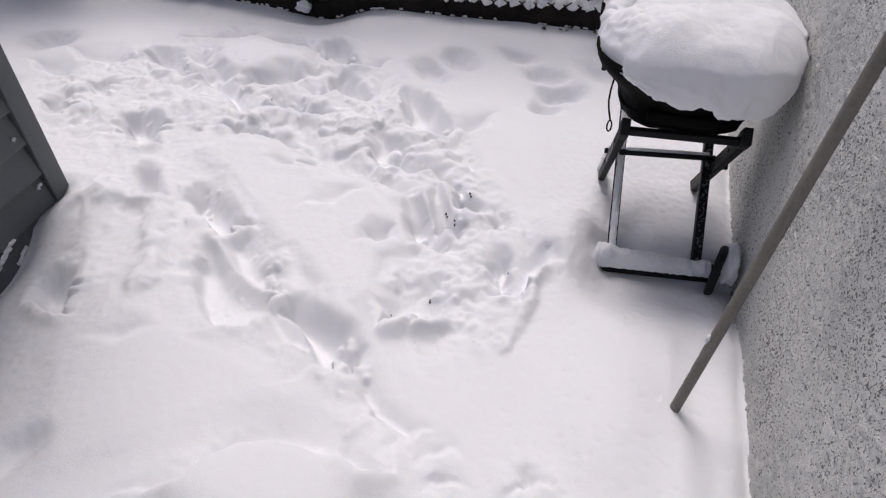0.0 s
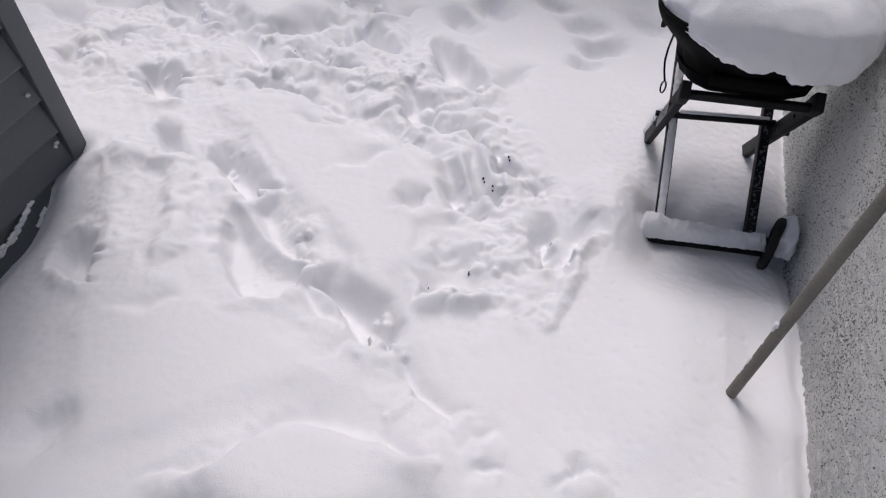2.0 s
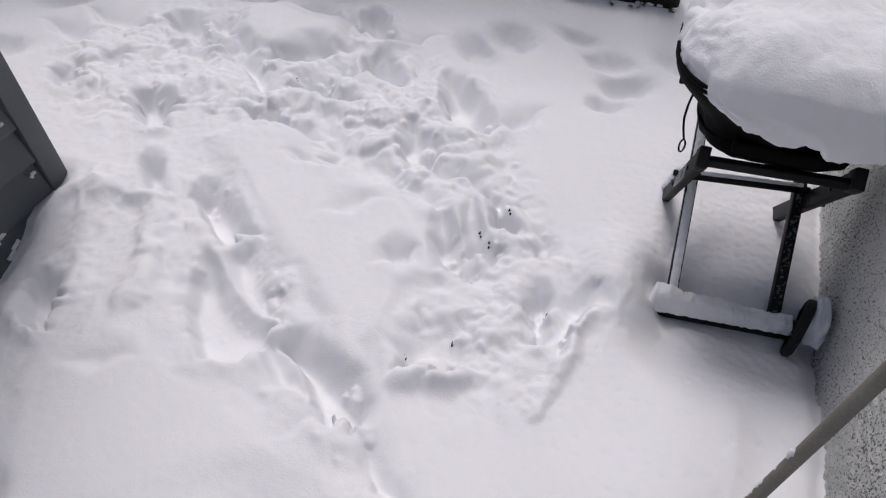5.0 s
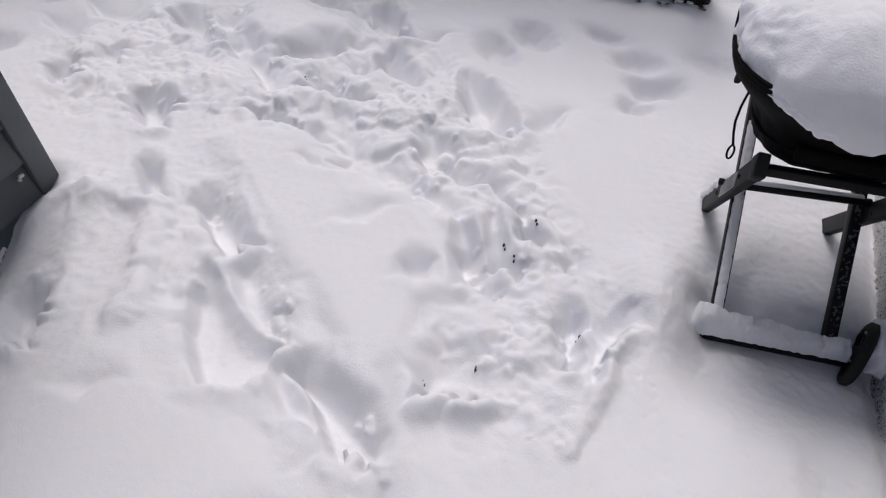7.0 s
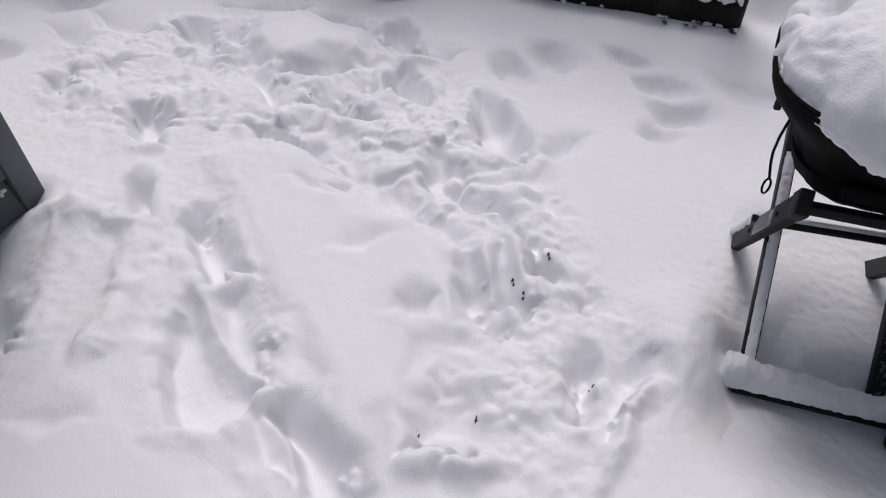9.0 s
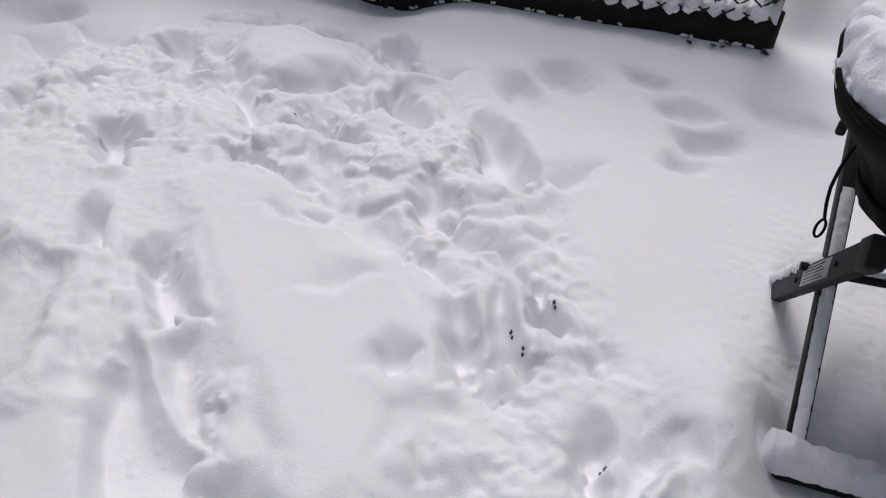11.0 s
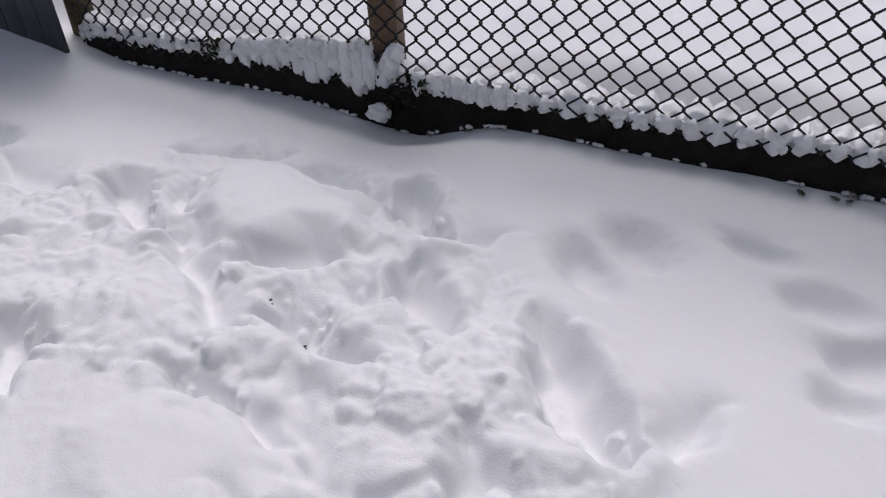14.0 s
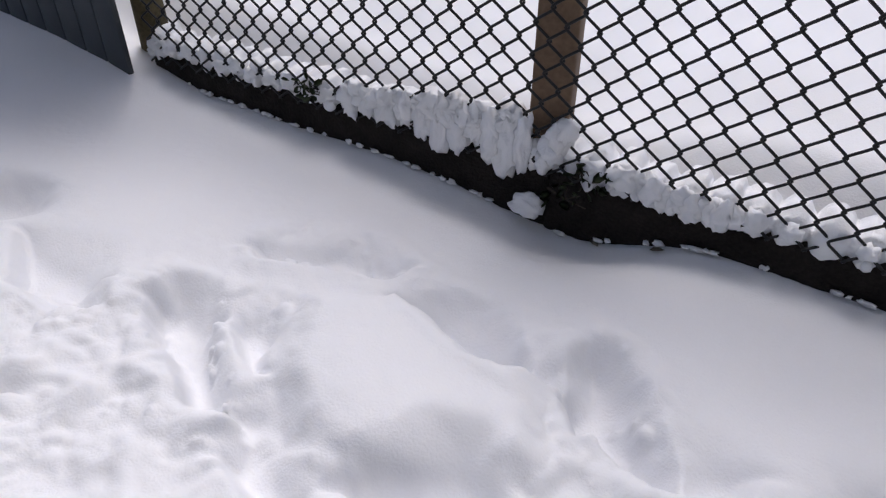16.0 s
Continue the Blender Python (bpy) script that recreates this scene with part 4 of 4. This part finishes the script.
def snow_cap():
    t = np.linspace(0, 2 * math.pi, 241)
    s = np.linspace(0, 1, 70)
    T, S = np.meshgrid(t, s)
    lip = 0.588 + 0.010 * fbm(np.cos(T) * 6, np.sin(T) * 6, 3, 17, 0.6)
    lip -= (0.050 + 0.018 * fbm(np.cos(T) * 4, np.sin(T) * 4, 3, 23, 0.5)) * step(4.10, 4.60, T) * step(5.85, 5.35, T)
    lip -= 0.020 * step(4.90, 4.94, T) * step(5.7, 5.3, T)
    k = np.where(S < 0.7, (S / 0.7) ** 0.85, 1 + 0.02 * np.sin((S - 0.7) / 0.3 * math.pi))
    k = np.where(S > 0.95, k - (S - 0.95) * 1.6, k)
    x, y = oval(T, 1.0, 1.0, 2.7)
    grow = 1 + 0.03 * fbm(np.cos(T) * 3, np.sin(T) * 3 + S * 3, 3, 29) + 0.012 * fbm(T * 9, S * 14, 2, 33) * step(0.5, 0.8, S)
    X, Y = CX + 0.287 * k * x * grow, CY + 0.262 * k * y * grow
    dome = 0.617 + 0.125 * np.clip(1 - (S / 0.74) ** 2.6, 0, 1) ** 0.75
    Z = np.where(S < 0.74, dome, 0.617 + (lip - 0.617) * np.clip((S - 0.74) / 0.22, 0, 1))
    shrink = 1 - 0.080 * step(1.7, 2.3, T) * step(4.25, 3.9, T) - 0.05 * step(5.4, 5.8, T)
    shrink = np.where(S > 0.5, 1 + (shrink - 1) * step(0.5, 0.8, S), 1)
    X, Y = CX + (X - CX) * shrink, CY + (Y - CY) * shrink
    Z += 0.015 * fbm(X * 6, Y * 6, 3, 37) * step(1, 0.6, S) + 0.005 * fbm(X * 28, Y * 28, 3, 39, 0.6) * step(0.35, 0.22, X - 0.12 * S)
    Z += 0.0015 * fbm(X * 60, Y * 60, 2, 43)
    # lumpy where it slid against the rim, on the side away from the wall
    slid = step(0.42, 0.30, X - 0.10 * fbm(X * 5, Y * 5, 2, 77)) * step(0.25, 0.6, S)
    Z += slid * 0.010 * (np.abs(fbm(X * 17, Y * 17 + Z * 12, 2, 45)) - 0.2 + 0.4 * fbm(X * 36, Y * 36, 2, 47))
    X += slid * 0.007 * fbm(Y * 26, Z * 26, 3, 49)
    # wind-scooped pocket
    dent = np.exp(-(((X - 0.262) / 0.026) ** 2 + ((Y - 1.875) / 0.045) ** 2))
    X += 0.035 * dent
    Z -= 0.055 * dent
    X = np.minimum(X, WALL_X - 0.004)
    P = np.stack([X, Y, Z], -1)
    P[:, -1] = P[:, 0]
    bm = bmesh.new()
    bm.from_mesh(grid_mesh("heaped_snow", P, SNOW))
    bmesh.ops.remove_doubles(bm, verts=bm.verts, dist=0.0004)
    tagged(part("heaped_snow", bm, SNOW), "thick cap of fresh snow lying on the black grill cover", "snow")


snow_cap()


def cart_snow():
    us, vs = np.linspace(0, 1, 150), np.linspace(0, 1, 40)
    U, V = np.meshgrid(us, vs)
    high = 0.066 - 0.022 * step(0.10, 0.22, U) - 0.014 * step(0.45, 0.80, U) + 0.010 * step(0.84, 0.93, U) + 0.006 * fbm(U * 7, V * 1.5, 3, 9)
    ends = np.clip(np.minimum(U, 1 - U) / 0.025, 0, 1) ** 0.45
    turn = math.pi * (1.0 - 1.03 * V)
    X = XL - 0.016 + (XR + 0.050 - XL + 0.016) * U
    deep_way = 0.058 - 0.016 * U
    Y = 1.579 + 0.040 * U + deep_way * (0.62 - np.sign(np.cos(turn)) * -np.abs(np.cos(turn)) ** 0.7) * 0.62 * ends + 0.003 * fbm(U * 16, V * 3, 2, 3)
    Z = -0.046 - 0.005 * U + high * np.abs(np.sin(turn)) ** 0.75 * np.sign(np.sin(turn)) * ends + 0.0025 * fbm(U * 34, V * 4, 2, 13)
    tagged(part("bar_snow", grid_mesh("bar_snow", np.stack([X, Y, Z], -1), SNOW), SNOW), "rounded ridge of snow along the cart's bottom bar", "snow")
    bm = clump(bmesh.new(), (0.726, 1.640, -0.004), (0.026, 0.075, 0.066), 5, 0.3, 3)
    tagged(part("wheel_snow", bm, SNOW), "snow packed between the wheel and the wall", "snow")
    bm = bmesh.new()
    for k in range(18):
        f = k / 17
        clump(bm, (0.293 + 0.018 * f + 0.004 * math.sin(k * 2), 2.045 - 0.185 * f, -0.012 + 0.230 * f), (0.017, 0.018, 0.018 - 0.009 * f + 0.004 * math.sin(k)), k + 11, 0.4, 2)
    tagged(part("leg_snow", bm, SNOW), "small heap of snow on the foot of the cart leg", "snow")
    bm = tube(bmesh.new(), [(XL + 0.03, 1.852, 0.224), (XR - 0.02, 1.897, 0.217)], 0.007, 8)
    tagged(part("rail_snow", bm, SNOW), "thin line of snow on the round cross rail", "snow")


cart_snow()


def leaning_pole():
    b = Vector((0.7475, 1.144, 1.60))
    a = Vector((0.566, 1.041, -0.01)).lerp(b, -0.05)
    pts = [a.lerp(b, f) + Vector((0, 0.004 * math.sin(f * 3), 0)) for f in np.linspace(0, 1, 16)]
    ob = part("leaning_pole", tube(bmesh.new(), pts, 0.0135, 18), POLE)
    tagged(ob, "long weathered grey wooden pole leaning on the wall", "pole")
    bm = bmesh.new()
    for f, s in ((0.208, 0.011), (0.20, 0.008), (0.17, 0.005), (0.135, 0.007), (0.125, 0.006), (0.11, 0.006), (0.10, 0.005)):
        clump(bm, a.lerp(b, f) + Vector((-0.011, 0.004, 0.004)), (s * 0.7, s * 0.7, s * 1.3), f * 50, 0.5, 2)
    tagged(part("pole_snow", bm, SNOW), "bits of snow clinging to the grey pole", "snow", kind="stuff")


leaning_pole()


def debris():
    """Dark earth and twigs that show where boots went through."""
    rnd = random.Random(21)
    spots = ((-0.139, 1.751), (-0.202, 1.661), (-0.163, 1.623), (0.055, 1.442), (-0.254, 1.196), (-0.150, 1.269), (-1.127, 2.212), (-1.015, 2.174))
    for x, y in spots:
        bm = bmesh.new()
        for k in range(2):
            px, py = x + 0.004 * k + rnd.uniform(-0.002, 0.002), y - 0.007 * k
            clump(bm, (px, py, snow_z(px, py) - 0.001), (0.003, rnd.uniform(0.005, 0.008), 0.0022), k + x, 0.6, 2)
        tagged(part("earth_litter", bm, TWIG), "dark wet earth showing in a deep boot print", "litter", "litter in the prints", "stuff")


debris()
